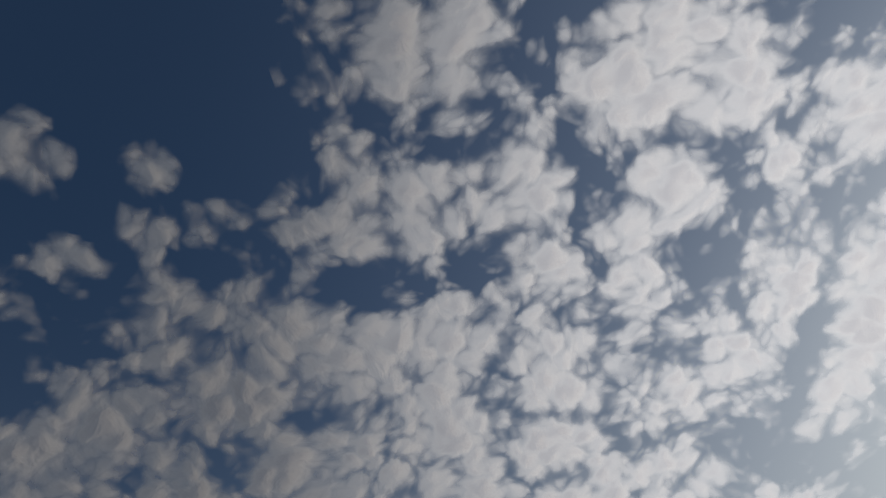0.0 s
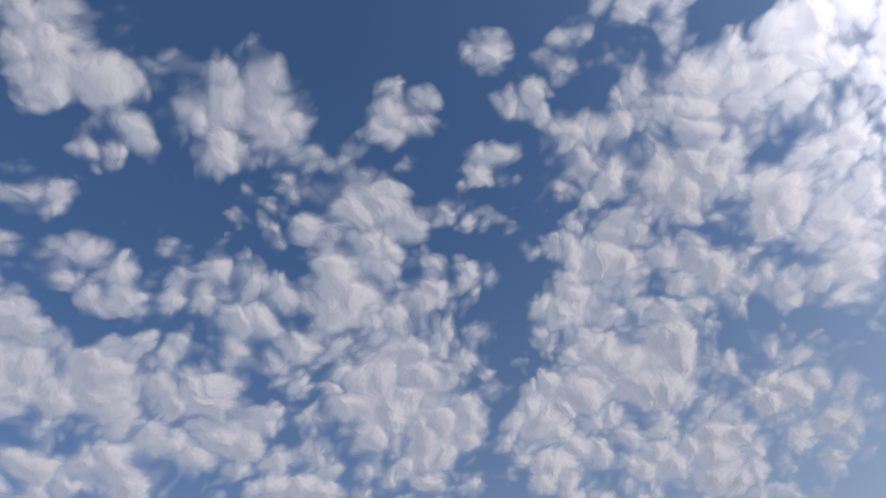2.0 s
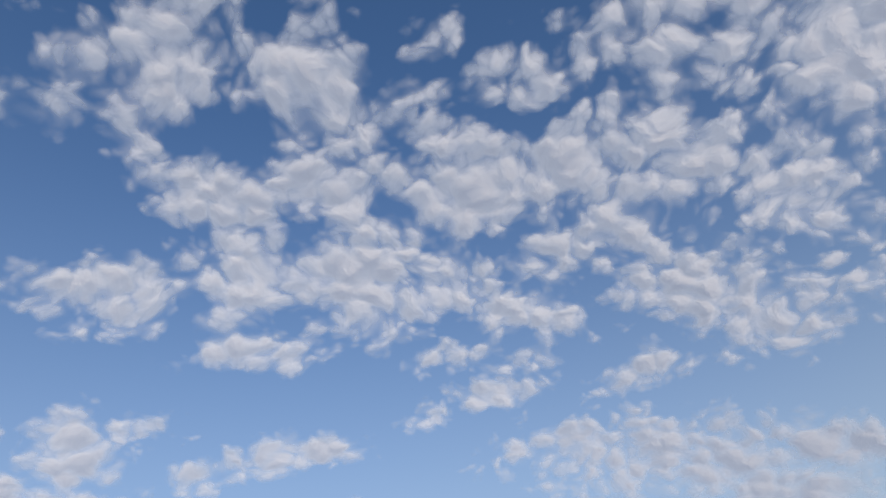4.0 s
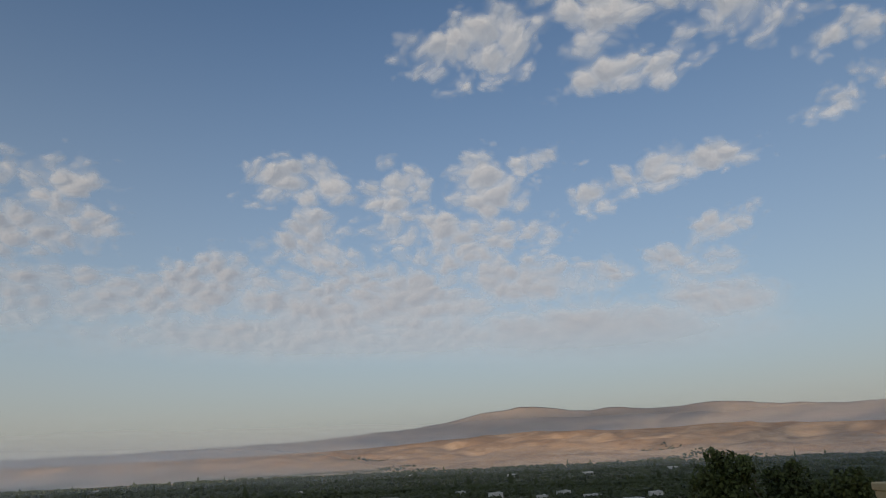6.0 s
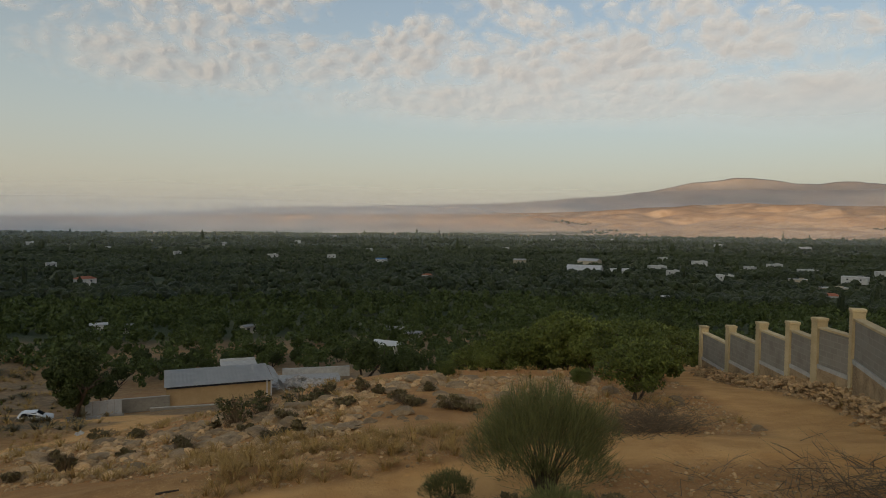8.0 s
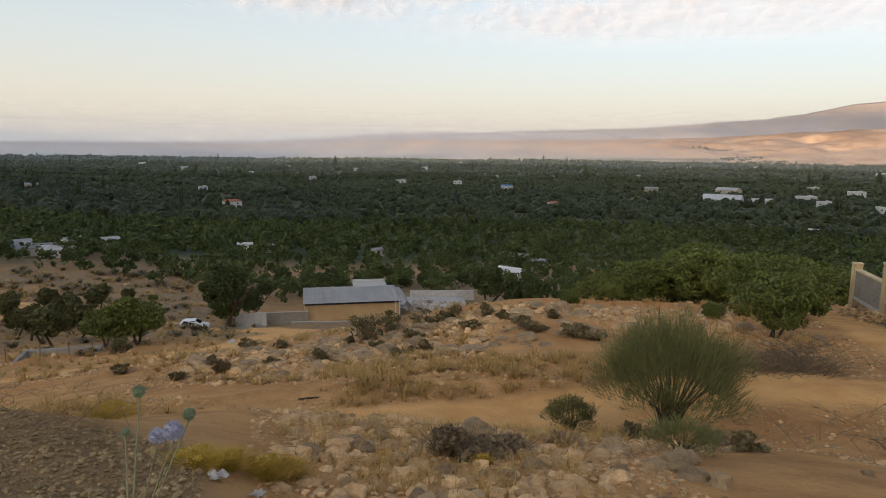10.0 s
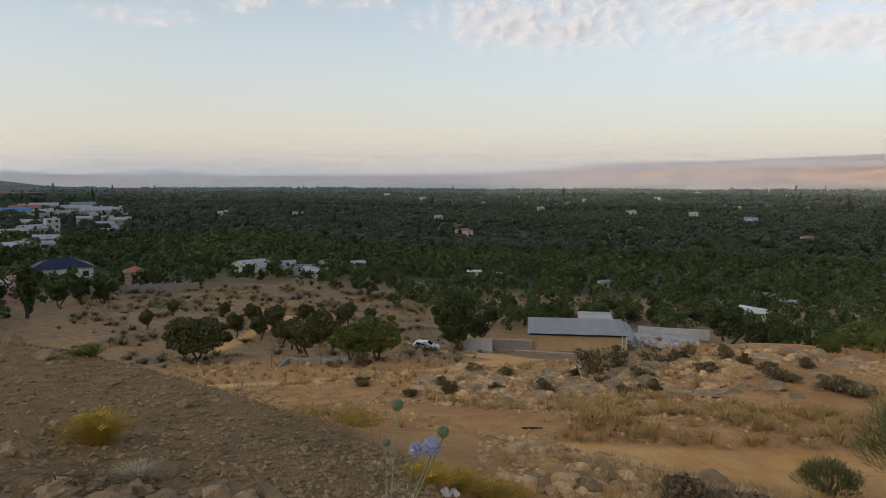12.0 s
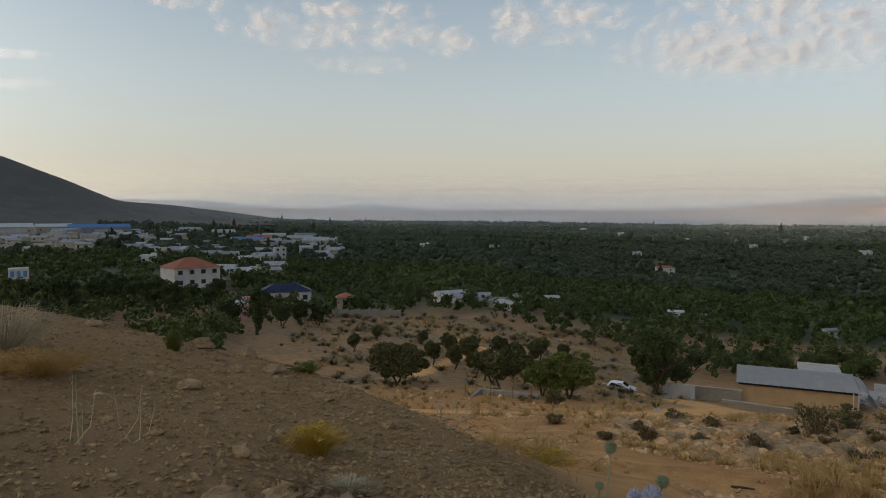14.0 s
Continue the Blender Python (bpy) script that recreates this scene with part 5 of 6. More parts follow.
house(-41.2, 190, 13.5, 8.0, 3.6, "hip", "white", "navy_roof", 4, "white house with a dark navy roof", 4, 1.8)
house(-44.8, 150, 7.5, 6.0, 3.2, "flat", "pink", "white", 10, "low pink building with a white flat roof", 2, 0.2)
house(-36.2, 200, 5, 5, 3.4, "hip", "cream", "red_roof", 0, "small house with a pointed red roof", 1, 1.0)
house(-41.6, 430, 7, 7, 9.0, "flat", "white", "white", 12, "tall white block among low houses", 2, 0.0, storeys=3)
house(-55.0, 820, 60, 18, 6.0, "gable", "grey_roof", "blue_roof", 4, "long workshop hall with a bright blue roof", 4, 0.4)
house(-44.0, 640, 26, 12, 5.0, "gable", "cream", "blue_roof", -8, "hall with a blue roof in the town", 2, 0.4)
house(-43.2, 700, 24, 12, 5.5, "gable", "cream", "red_roof", -8, "hall with a red roof in the town", 2, 0.6)
house(-60.8, 780, 40, 18, 7.0, "gable", "cream", "metal_roof", 5, "cream factory hall with a pale roof", 5, 0.4)
house(-58.0, 830, 34, 16, 6.0, "gable", "cream", "metal_roof", 5, "pale industrial hall on the plain", 4, 0.4)
for az, r in ((-61, 640), (-42, 800), (-40, 760), (-38.6, 700), (-46, 860), (-48.5, 900), (-39.5, 880)):
    house(az, r, 26, 13, 5.5, "gable", "cream", "grey_roof", random.uniform(-20, 20), "large hall with a dull grey metal roof", 3, 0.4, "halls of the town")

# the pale compound wall under the town
cw = empty("compound_wall")
for i in range(9):
    a = -39.6 + i * 0.9
    p, q = on_ground(a, 172 + i * 1.8), on_ground(a + 0.9, 173.8 + i * 1.8)
    c = (p + q) / 2
    seg = part("panel", boxed(((q - p).length, 0.2, 3.2), (0, 0, 0)), M["blocks"], cw)
    seg.matrix_basis = pose(c.x, c.y, min(p.z, q.z) - 0.9, 0, 0, math.degrees(math.atan2(q.y - p.y, q.x - p.x)))
    post = part("post", boxed((0.35, 0.35, 3.5), (0, 0, 0)), M["block"], cw)
    post.matrix_basis = pose(p.x, p.y, p.z - 0.9)
tagged(cw, "grey block compound wall with pale posts", "wall")

# the little water tower sign by the town
wt_ = empty("water_tank")
part("tank", boxed((4.2, 4.2, 2.6), (0, 0, 6.5), 0, 0.1), M["white"], wt_, "white tank with teal panels")
for i in range(3):
    part("panel", boxed((0.8, 0.06, 1.4), (-1.3 + 1.3 * i, -2.12, 7.1)), M["blue_roof"], wt_, "teal panel")
for x in (-1.6, 1.6):
    for y in (-1.6, 1.6):
        part("leg", boxed((0.25, 0.25, 7.0), (x, y, -0.5)), M["cement"], wt_)
tagged(wt_, "white water tank with teal panels on legs", "water tank")
settle(wt_, -60.3, 190, 60)

# ---- single trees ----
walnut = make_tree(3, 11.0, 7.0, 1.6, "dark_leaf", 22000, 0.16, 2)
shade_tree = make_tree(13, 11.0, 7.4, 1.8, "dark_leaf", 8000, 0.25, 2)
olive = make_tree(4, 5.0, 6.6, 1.1, "olive_leaf", 14000, 0.11, 3)
almond = make_tree(5, 4.6, 5.4, 1.2, "green_leaf", 12000, 0.11, 2)
young = make_tree(6, 3.8, 2.6, 1.1, "olive_leaf", 3400, 0.13, 1)
fig = make_tree(7, 3.0, 3.8, 0.5, "green_leaf", 12000, 0.06, 3)
ash = make_tree(8, 5.2, 3.6, 0.8, "dark_leaf", 11000, 0.075, 2)
poplar = make_tree(9, 9.0, 2.4, 0.6, "dark_leaf", 3800, 0.2, 1)
tagged(walnut, "tall dark-leaved tree beside the parked car", "tree")
walnut.matrix_world = pose(*on_ground(-10.3, 106.0))
tagged(shade_tree, "dark broad-leaved tree among the orchards", "tree", "shade trees")
shade_tree.matrix_world = pose(*on_ground(37.0, 200))
tagged(olive, "broad dark olive tree on bare slope", "tree", "olive trees")
olive.matrix_world = pose(*on_ground(-31.9, 68.0))
tagged(almond, "bushy green almond tree by the dirt road", "tree", "almond trees")
almond.matrix_world = pose(*on_ground(-17.0, 61.3)) @ Matrix.Diagonal((1.05, 1.05, 1, 1))
tagged(young, "young thin-trunked olive tree", "tree", "young olive trees")
young.matrix_world = pose(*on_ground(-26.8, 89.5))
tagged(fig, "leafy green fig tree at the rim of the slope", "tree", "trees along the rim")
fig.matrix_world = pose(*on_ground(35.1, 25.0)) @ Matrix.Diagonal((0.82, 0.82, 0.82, 1))
tagged(ash, "dark windswept tree behind the block wall", "tree", "trees behind the wall")
ash.matrix_world = pose(*on_ground(57.3, 27.5)) @ Matrix.Diagonal((0.95, 0.95, 1.0, 1))
tagged(poplar, "slim upright cypress-like tree near the town", "tree", "upright trees")
poplar.matrix_world = pose(*on_ground(-43.5, 118))
put(almond, -17.4, 66, 0.7, 70)
put(almond, -19.4, 62, 0.8, 170)
put(ash, 61.8, 25.5, 0.86, 130)
put(ash, 65.5, 24, 0.8, 230)
rng_t = random.Random(9)
for az, r, s in ((-23.6, 72, 0.95), (-25.1, 84, 1.0), (-21.6, 102, 1.15), (-19.5, 118, 1.1), (-27.4, 103, 1.0), (-22.9, 66, 1.15), (-20.0, 112, 1.0), (-25.6, 96, 1.1), (-24.2, 78, 1.1), (-22.2, 88, 1.2), (-28.8, 92, 0.9), (-23.0, 108, 1.1), (-29.6, 118, 0.8), (-17.6, 128, 0.9), (-35.5, 104, 0.8), (-33.5, 122, 0.8), (-21.0, 76, 1.1)):
    put(young, az, r, s * rng_t.uniform(0.95, 1.15), rng_t.uniform(0, 360))
put(shade_tree, -5.6, 150, 0.6, 20)
put(shade_tree, 12.0, 128, 0.95, 40, 0, 0.9)
put(shade_tree, 16.0, 118, 0.66, 140)
put(shade_tree, 14.4, 121, 0.6, 250)
put(shade_tree, -8.3, 120, 0.55, 80)
for az, r, s in ((-7.2, 142, 0.5), (-3.8, 146, 0.55), (-2.4, 152, 0.6), (-0.8, 148, 0.5), (0.9, 156, 0.55), (2.6, 150, 0.45), (4.4, 158, 0.5), (6.3, 160, 0.45), (8.1, 156, 0.5), (9.8, 160, 0.5), (-1.6, 165, 0.6), (3.6, 168, 0.55), (7.2, 170, 0.5)):
    put(shade_tree, az, r, s, rng_t.uniform(0, 360), 0, 0.75)
for az, r, s, turn in ((24.0, 43, 1.25, 10), (26.5, 44, 1.35, 80), (29.5, 42, 1.5, 150), (32.0, 41, 1.3, 220), (28.0, 46, 1.6, 300), (33.8, 34, 1.1, 40), (36.6, 31, 0.8, 120), (36.6, 38, 1.1, 200), (36.0, 44, 1.3, 280), (21.8, 44, 1.1, 330), (30.8, 50, 1.6, 20), (34.2, 52, 1.6, 200), (25.0, 52, 1.5, 110), (38.5, 56, 1.5, 60)):
    put(fig, az, r, s * 1.08, turn)
for az, r, s in ((30.7, 29.9, 0.36), (19.1, 34.4, 0.4), (22.6, 38, 0.45)):
    put(fig, az, r, s, 33 * r)
for az, r, s in ((-45.5, 128, 0.5), (-41.5, 140, 0.45), (-47, 150, 0.6), (-50, 150, 0.7), (-52.5, 140, 0.75), (-55, 135, 0.75), (-57.5, 130, 0.8), (-40, 150, 0.55), (-38.5, 152, 0.5), (-46.6, 185, 0.7), (-51, 170, 0.7), (-54, 160, 0.8), (-59, 140, 0.7), (-43, 165, 0.6), (-48.5, 165, 0.6), (-60.5, 150, 0.8), (-62, 130, 0.7)):
    put(shade_tree, az, r, s, rng_t.uniform(0, 360))
for az, r, s in ((2.4, 300, 1.0), (8.2, 310, 1.1), (3.2, 320, 0.9), (12.8, 330, 1.0), (-2.0, 340, 0.9), (5.6, 350, 1.1), (21.9, 470, 1.3), (-30.0, 600, 1.1)):
    put(poplar, az, r, s, rng_t.uniform(0, 360))

# ---- the broom bush and scrub of the near slope ----
random.seed(33)
rng = np.random.default_rng(17)


def broom(az, r, height, spread, n, width, label, group=""):
    ob = empty("broom_bush")
    V, F = blades(rng, n // 24, height * 0.6, spread * 0.8, width, 0.3, 0.2)
    arrays("brush", V, F, M["broom"], ob)
    V, F = [], []
    for i in range(44):
        a, o = rng.uniform(0, 6.28), rng.uniform(0.2, 0.95) * spread
        d = Vector((math.cos(a), math.sin(a), 0))
        tube(V, F, [d * 0.08, d * o * 0.35 + Vector((0, 0, height * 0.28)), d * o + Vector((0, 0, height * rng.uniform(0.45, 0.7)))], 0.010 * height, 0.003 * height, 4)
    arrays("woody_base", V, F, M["bark"], ob, False, "bare dark grey-brown woody stems")
    # sprays of finer shoots at the ends of the twigs
    pts = []
    for i in range(int(n * 9)):
        a, el = rng.uniform(0, 6.28), math.asin(rng.uniform(-0.30, 1.0))
        k = rng.uniform(0.22, 1.0) ** 0.4 * (1 + 0.14 * math.sin(3 * a + 5 * el) + 0.11 * math.sin(7 * a - 3 * el) + 0.08 * math.sin(13 * a + 9 * el))
        pts.append((math.cos(a) * math.cos(el) * spread * k, math.sin(a) * math.cos(el) * spread * k, (0.46 + 0.46 * math.sin(el) * k) * height))
    V, F = [], []
    for p in pts:
        p = np.array(p)
        d = p / np.linalg.norm(p) * np.array((0.7, 0.7, 1.1)) + rng.normal(size=3) * 0.34
        d *= 0.21 * height / 2.2
        s = np.cross(d, rng.normal(size=3))
        s *= width * 0.9 / np.linalg.norm(s)
        k = len(V)
        V += [p - s, p + s, p + d]
        F.append((k, k + 1, k + 2))
    arrays("spray", V, F, M["broom"], ob)
    tagged(ob, label, "bush", group)
    return settle(ob, az, r, 0, 0.05)


broom(28.0, 13.0, 2.35, 1.3, 1700, 0.0060, "large grey-green broom bush with wiry upright twigs")
broom(29.3, 9.2, 0.55, 0.5, 500, 0.004, "small green broom shrub on stony ground", "small broom shrubs")
broom(19.7, 13.0, 0.75, 0.5, 600, 0.005, "small green broom shrub on stony ground", "small broom shrubs")


def scrub(az, r, h, w, kind="scrub", label="low dark thorny shrub on stony ground"):
    ob = empty("shrub")
    V, F = blades(rng, 130, h, w * 0.55, 0.006 + 0.00025 * r, 0.3, w * 0.25, 1)
    arrays("brush", V, F, M["dead"], ob)
    pts = crown_points(rng, 420, w * 0.55, h * 0.5, 7) + np.array((0, 0, h * 0.5))
    v, f = cards(rng, pts, 0.035 + 0.0012 * r)
    arrays("foliage", v, f, M[kind], ob)
    tagged(ob, label, "shrub", "shrubs on the slope")
    return settle(ob, az, r, 0, 0.03)


for az, r, h, w in ((-10.7, 23.7, 0.75, 0.75), (-8.3, 37.4, 0.55, 1.3), (-5.6, 30.4, 0.5, 0.95), (-2.4, 24.4, 0.7, 0.95), (4.6, 22.9, 0.5, 1.1), (5.6, 25.9, 0.6, 1.0), (-18.3, 27.4, 0.35, 0.8), (12.0, 31.2, 0.7, 0.8), (15.2, 26.3, 0.65, 0.9), (16.1, 25.5, 0.5, 1.2),
                    (9.0, 31.9, 0.85, 1.3), (-14.1, 22.9, 0.4, 0.6), (6.6, 23.3, 0.45, 0.7), (10.6, 27, 0.4, 0.9), (19.8, 24.6, 0.6, 1.2), (21.2, 24.0, 0.5, 1.0), (-11.4, 26, 0.6, 0.6), (-0.3, 27.5, 0.4, 0.7), (2.5, 25.2, 0.4, 0.6), (7.6, 30.5, 0.5, 1.0),
                    (13.5, 29, 0.5, 0.8), (17.6, 29, 0.5, 0.8), (-6.6, 25.2, 0.35, 0.6), (25.6, 11.2, 0.4, 0.7), (31.2, 11.8, 0.35, 0.6), (-23.5, 60, 0.8, 2.2), (-20.8, 55, 0.6, 1.6), (33.6, 10.6, 0.35, 0.7)):
    scrub(az, r, h, w)
scrub(-18.4, 53.4, 1.4, 2.4, "olive_leaf", "olive-green shrub beside the dirt road")
scrub(1.6, 27.3, 1.5, 1.7, "olive_leaf", "open grey-green shrub with pale bare stems")
scrub(3.6, 29.5, 1.1, 1.6, "olive_leaf", "open grey-green shrub with pale bare stems")
scrub(6.8, 31.5, 0.9, 2.4, "olive_leaf", "open grey-green shrub with pale bare stems")
for az, r, h, w in ((8.9, 7.0, 0.42, 0.6), (10.4, 7.2, 0.34, 0.6), (13.4, 7.2, 0.26, 0.7), (15.2, 7.6, 0.22, 0.5), (19.5, 8.8, 0.22, 0.5), (11.6, 6.9, 0.2, 0.5)):
    scrub(az, r, h, w, "dead", "low grey dried-up shrub")


def tufts(name, spots, mat, label, n=26, h=0.28, w=0.22, wide=0.004):
    """Dry grass in many small tufts."""
    V, F, k = [], [], 0
    base = [blades(rng, n, h, w, wide, 0.4, 0.08, 1) for _ in range(5)]
    base = [(np.array(v), np.array(f)) for v, f in base]
    for az, r in spots:
        v, f = base[rng.integers(0, 5)]
        a, s = rng.uniform(0, 6.28), rng.uniform(0.6, 1.5) * (1 + 0.012 * r)
        c, q = math.cos(a), math.sin(a)
        m = np.array(((c, -q, 0), (q, c, 0), (0, 0, 1))) * s
        V.append(v @ m.T + np.array(on_ground(az, r, 0.02)))
        F.append(f + k)
        k += len(v)
    ob = mesh_object(name, np.concatenate(V), np.concatenate(F), M[mat])
    return tagged(ob, label, "grass", kind="stuff")


def spots(n, a0, a1, r0, r1, clear=True, patchy=0.0):
    out = []
    while len(out) < n:
        az, r = rng.uniform(a0, a1), math.sqrt(rng.uniform(r0 ** 2, r1 ** 2))
        x, y = r * math.sin(radians(az)), r * math.cos(radians(az))
        if clear and track_mask(np.array([x]), np.array([y]))[0] > 0.25:
            continue
        if r < bench_edge(az) + 1.5 and az < -14:
            continue
        if wave(np.array(x), np.array(y), 2.3, 0.7) < patchy - 0.6:
            continue
        out.append((az, r))
    return out


tufts("dry_grass", spots(420, -28, 34, 14, 22, True, 0.45), "straw", "tufts of dry tan grass along the track", 34, 0.26, 0.24, 0.006)
tufts("dry_grass", spots(700, -34, 56, 20, 60, True, 0.3), "straw", "sparse dry tan grass on the slope", 24, 0.26, 0.24, 0.010)
tufts("dry_grass", spots(520, -6, 52, 5, 13, True, 0.3), "straw", "sparse dry grass among stones", 26, 0.16, 0.13, 0.002)
tufts("dry_grass", spots(800, -40, -8, 55, 190, True, 0.3), "straw", "dry grass on the far bank", 14, 0.3, 0.5, 0.02)
tufts("low_scrub", spots(420, -42, -8, 60, 195, True, 0.4), "scrub", "low brown scrub dotted over the far bank", 40, 0.35, 0.5, 0.035)

# stones: rocks one by one, gravel as stuff
for az, r, s in ((21.6, 25.1, 0.9), (19.2, 25.3, 0.8), (23.6, 8.5, 0.42), (11.9, 8.9, 0.5), (24.6, 26.5, 0.7), (20.4, 26.0, 0.6), (17.8, 31.5, 0.8), (18.6, 33, 0.7), (31.5, 31, 0.9), (33.2, 27, 0.6), (29.5, 8.2, 0.4), (27.3, 7.4, 0.3), (16.6, 6.9, 0.12)):
    rock(az, r, s)
for i in range(190):
    az = random.gauss(4, 11)
    r = random.uniform(21.5, 34)
    if track_mask(np.array([r * math.sin(radians(az))]), np.array([r * math.cos(radians(az))]))[0] < 0.2 and -14 < az < 33:
        rock(az, r, random.choice((0.2, 0.28, 0.35, 0.45, 0.6, 0.85)), "grey weathered limestone outcrop boulder", "outcrop rocks", squash=0.6)
for i in range(70):
    az, r = random.uniform(-4, 52), random.uniform(4.3, 11.5)
    rock(az, r, random.choice((0.08, 0.1, 0.13, 0.16, 0.2, 0.26)), "broken tan stone on the bank", "stones on the bank")
for i in range(40):
    az, r = random.uniform(24, 52), random.uniform(15, 40)
    if track_mask(np.array([r * math.sin(radians(az))]), np.array([r * math.cos(radians(az))]))[0] < 0.2:
        rock(az, r, random.uniform(0.12, 0.5))
for i in range(20):
    rock(random.uniform(-34, -16), random.uniform(80, 175), random.uniform(0.5, 1.8), "pale stone on the far bank", "stones on the far bank")
# on the levelled earth
for az, r, s in ((-45.4, 5.2, 0.16), (-49.2, 7.4, 0.2), (-42.5, 8.6, 0.22), (-34.9, 4.7, 0.2), (-52, 5.6, 0.1), (-38, 7.4, 0.14), (-36.6, 7.8, 0.12), (-47, 4.2, 0.1), (-33, 6.6, 0.16), (-44.5, 9.6, 0.26), (-48.0, 9.9, 0.28), (-56, 10.6, 0.22), (-41.6, 4.6, 0.2), (-40.2, 4.55, 0.16)):
    rock(az, r, s, "pale stone lying on bare earth", "stones on the levelled earth")
for i in range(30):
    az = random.uniform(-66, -22)
    rock(az, random.uniform(3.4, float(bench_edge(az)) - 0.3), random.choice((0.03, 0.04, 0.05, 0.07, 0.1)), "small stone on bare earth", "stones on the levelled earth")
for i in range(24):
    rock(random.uniform(-47, -24), random.uniform(3.9, 4.4), random.uniform(0.08, 0.24), "broken tan stone at the foot of the earth heap", "stones on the levelled earth")


def gravel(mat, places, lo, hi, label):
    V, F, k = [], [], 0
    base = []
    for i in range(4, 9):
        bm = bmesh.new()
        bmesh.ops.create_icosphere(bm, subdivisions=1, radius=0.5)
        v = np.array([q.co for q in bm.verts]) * (1 + 0.25 * rng.normal(size=(len(bm.verts), 1)))
        base.append((v * np.array((1, 1, 0.65)), np.array([[q.index for q in f.verts] for f in bm.faces])))
        bm.free()
    for az, r in places:
        v, f = base[rng.integers(0, 5)]
        s = rng.uniform(lo, hi) * rng.choice((0.6, 1.0, 1.0, 1.5))
        a = rng.uniform(0, 6.28)
        m = np.array(((math.cos(a), -math.sin(a), 0), (math.sin(a), math.cos(a), 0), (0, 0, 1))) * s
        V.append(v @ m.T + np.array(on_ground(az, r, -0.15 * s)))
        F.append(f + k)
        k += len(v)
    tagged(mesh_object("gravel", np.concatenate(V), np.concatenate(F), M[mat]), label, "gravel", kind="stuff")


gravel("pebble", spots(9000, -8, 56, 3.6, 12, True, 0.1), 0.012, 0.06, "loose tan gravel and broken stone on the bank")
gravel("pebble", spots(7500, -26, 56, 12, 30, True, 0.2), 0.025, 0.11, "scattered pale gravel on the slope")
gravel("pebble", spots(1500, -34, 45, 28, 70, True, 0.3), 0.08, 0.3, "scattered stones on the lower slope")
bench_spots = []
for i in range(11000):
    a = rng.uniform(-66, -12)
    bench_spots.append((a, rng.uniform(2.6, float(bench_edge(a)) + 0.6)))
gravel("clod", bench_spots, 0.010, 0.040, "fine grit and clods on bare earth")


def stones(places, lo, hi, label, mat="pebble"):
    """Angular stones too many to tell apart, joined."""
    V, F, k = [], [], 0
    shapes = [(np.array([v.co for v in me.vertices]), [tuple(f.vertices) for f in me.polygons]) for me in ROCKS[4:]]
    for az, r in places:
        v, f = shapes[rng.integers(0, 5)]
        s = rng.uniform(lo, hi) * rng.choice((0.6, 0.8, 1.0, 1.4))
        a = rng.uniform(0, 6.28)
        m = np.array(((math.cos(a), -math.sin(a), 0), (math.sin(a), math.cos(a), 0), (0, 0, rng.uniform(0.7, 1.2)))) * s
        V.append(v @ m.T + np.array(on_ground(az, r, -0.05 * s)))
        F += [tuple(i + k for i in q) for q in f]
        k += len(v)
    tagged(mesh_object("stones", np.concatenate(V), F, M[mat]), label, "stones", kind="stuff")


stones(spots(900, -6, 54, 4.0, 11.5, True, 0.2), 0.07, 0.2, "broken tan stones strewn over the bank")
stones(spots(2600, -14, 32, 20.5, 35, True, 0.35), 0.08, 0.34, "grey-tan limestone blocks of the outcrop")
stones([(a, r) for a, r in bench_spots if rng.random() < 0.07], 0.02, 0.075, "small stones on bare earth", "clod")

# ---- small things close by ----


def weed(az, r, h, w, n, mat, label, width=0.002):
    V, F = blades(rng, n, h, w, width, 0.3, w * 0.5, 2)
    pts = crown_points(rng, 30 if mat == "pale_stalk" else n * 2, w * 0.95, h * 0.48, 9) + np.array((0, 0, h * 0.5))
    v, f = cards(rng, pts, 0.006 + 0.0006 * r)
    V = np.concatenate([np.array(V), v])
    F = [tuple(q) for q in F] + [tuple(q + len(V) - len(v)) for q in f]
    ob = mesh_object("weed", V, F, M[mat])
    tagged(ob, label, "weed", "dry weeds")
    return settle(ob, az, r, 0, 0.02)


weed(-39.4, 5.5, 0.30, 0.24, 700, "yellow", "bright yellow dried weed cushion on bare earth")
weed(-12.6, 5.0, 0.16, 0.22, 500, "yellow", "yellow dried weed cushion beside litter")
weed(-10.2, 5.15, 0.17, 0.24, 500, "yellow", "yellow dried weed cushion beside litter")
weed(-7.0, 5.2, 0.2, 0.24, 500, "yellow", "yellow dried weed cushion beside litter")
weed(-4.8, 5.4, 0.2, 0.2, 400, "yellow", "yellow dried weed cushion beside litter")
weed(-19.2, 7.6, 0.2, 0.35, 400, "yellow", "yellow dried weed under the earth heap")
weed(-59.5, 7.5, 0.3, 0.5, 600, "straw", "tangled straw-coloured weeds on bare earth")
weed(-61.5, 8.6, 0.6, 0.6, 500, "pale_stalk", "tall pale dry weeds on the heap rim")
weed(-36.8, 4.6, 0.16, 0.16, 300, "pale_stalk", "pale grey brittle weed")
weed(12.4, 6.7, 0.16, 0.14, 220, "yellow", "small yellow dry tuft among stones")
weed(-50.2, 9.4, 0.35, 0.14, 300, "green_leaf", "small green plant on the heap rim")
weed(-39.9, 8.9, 0.18, 0.22, 400, "green_leaf", "low green plant on the heap side")


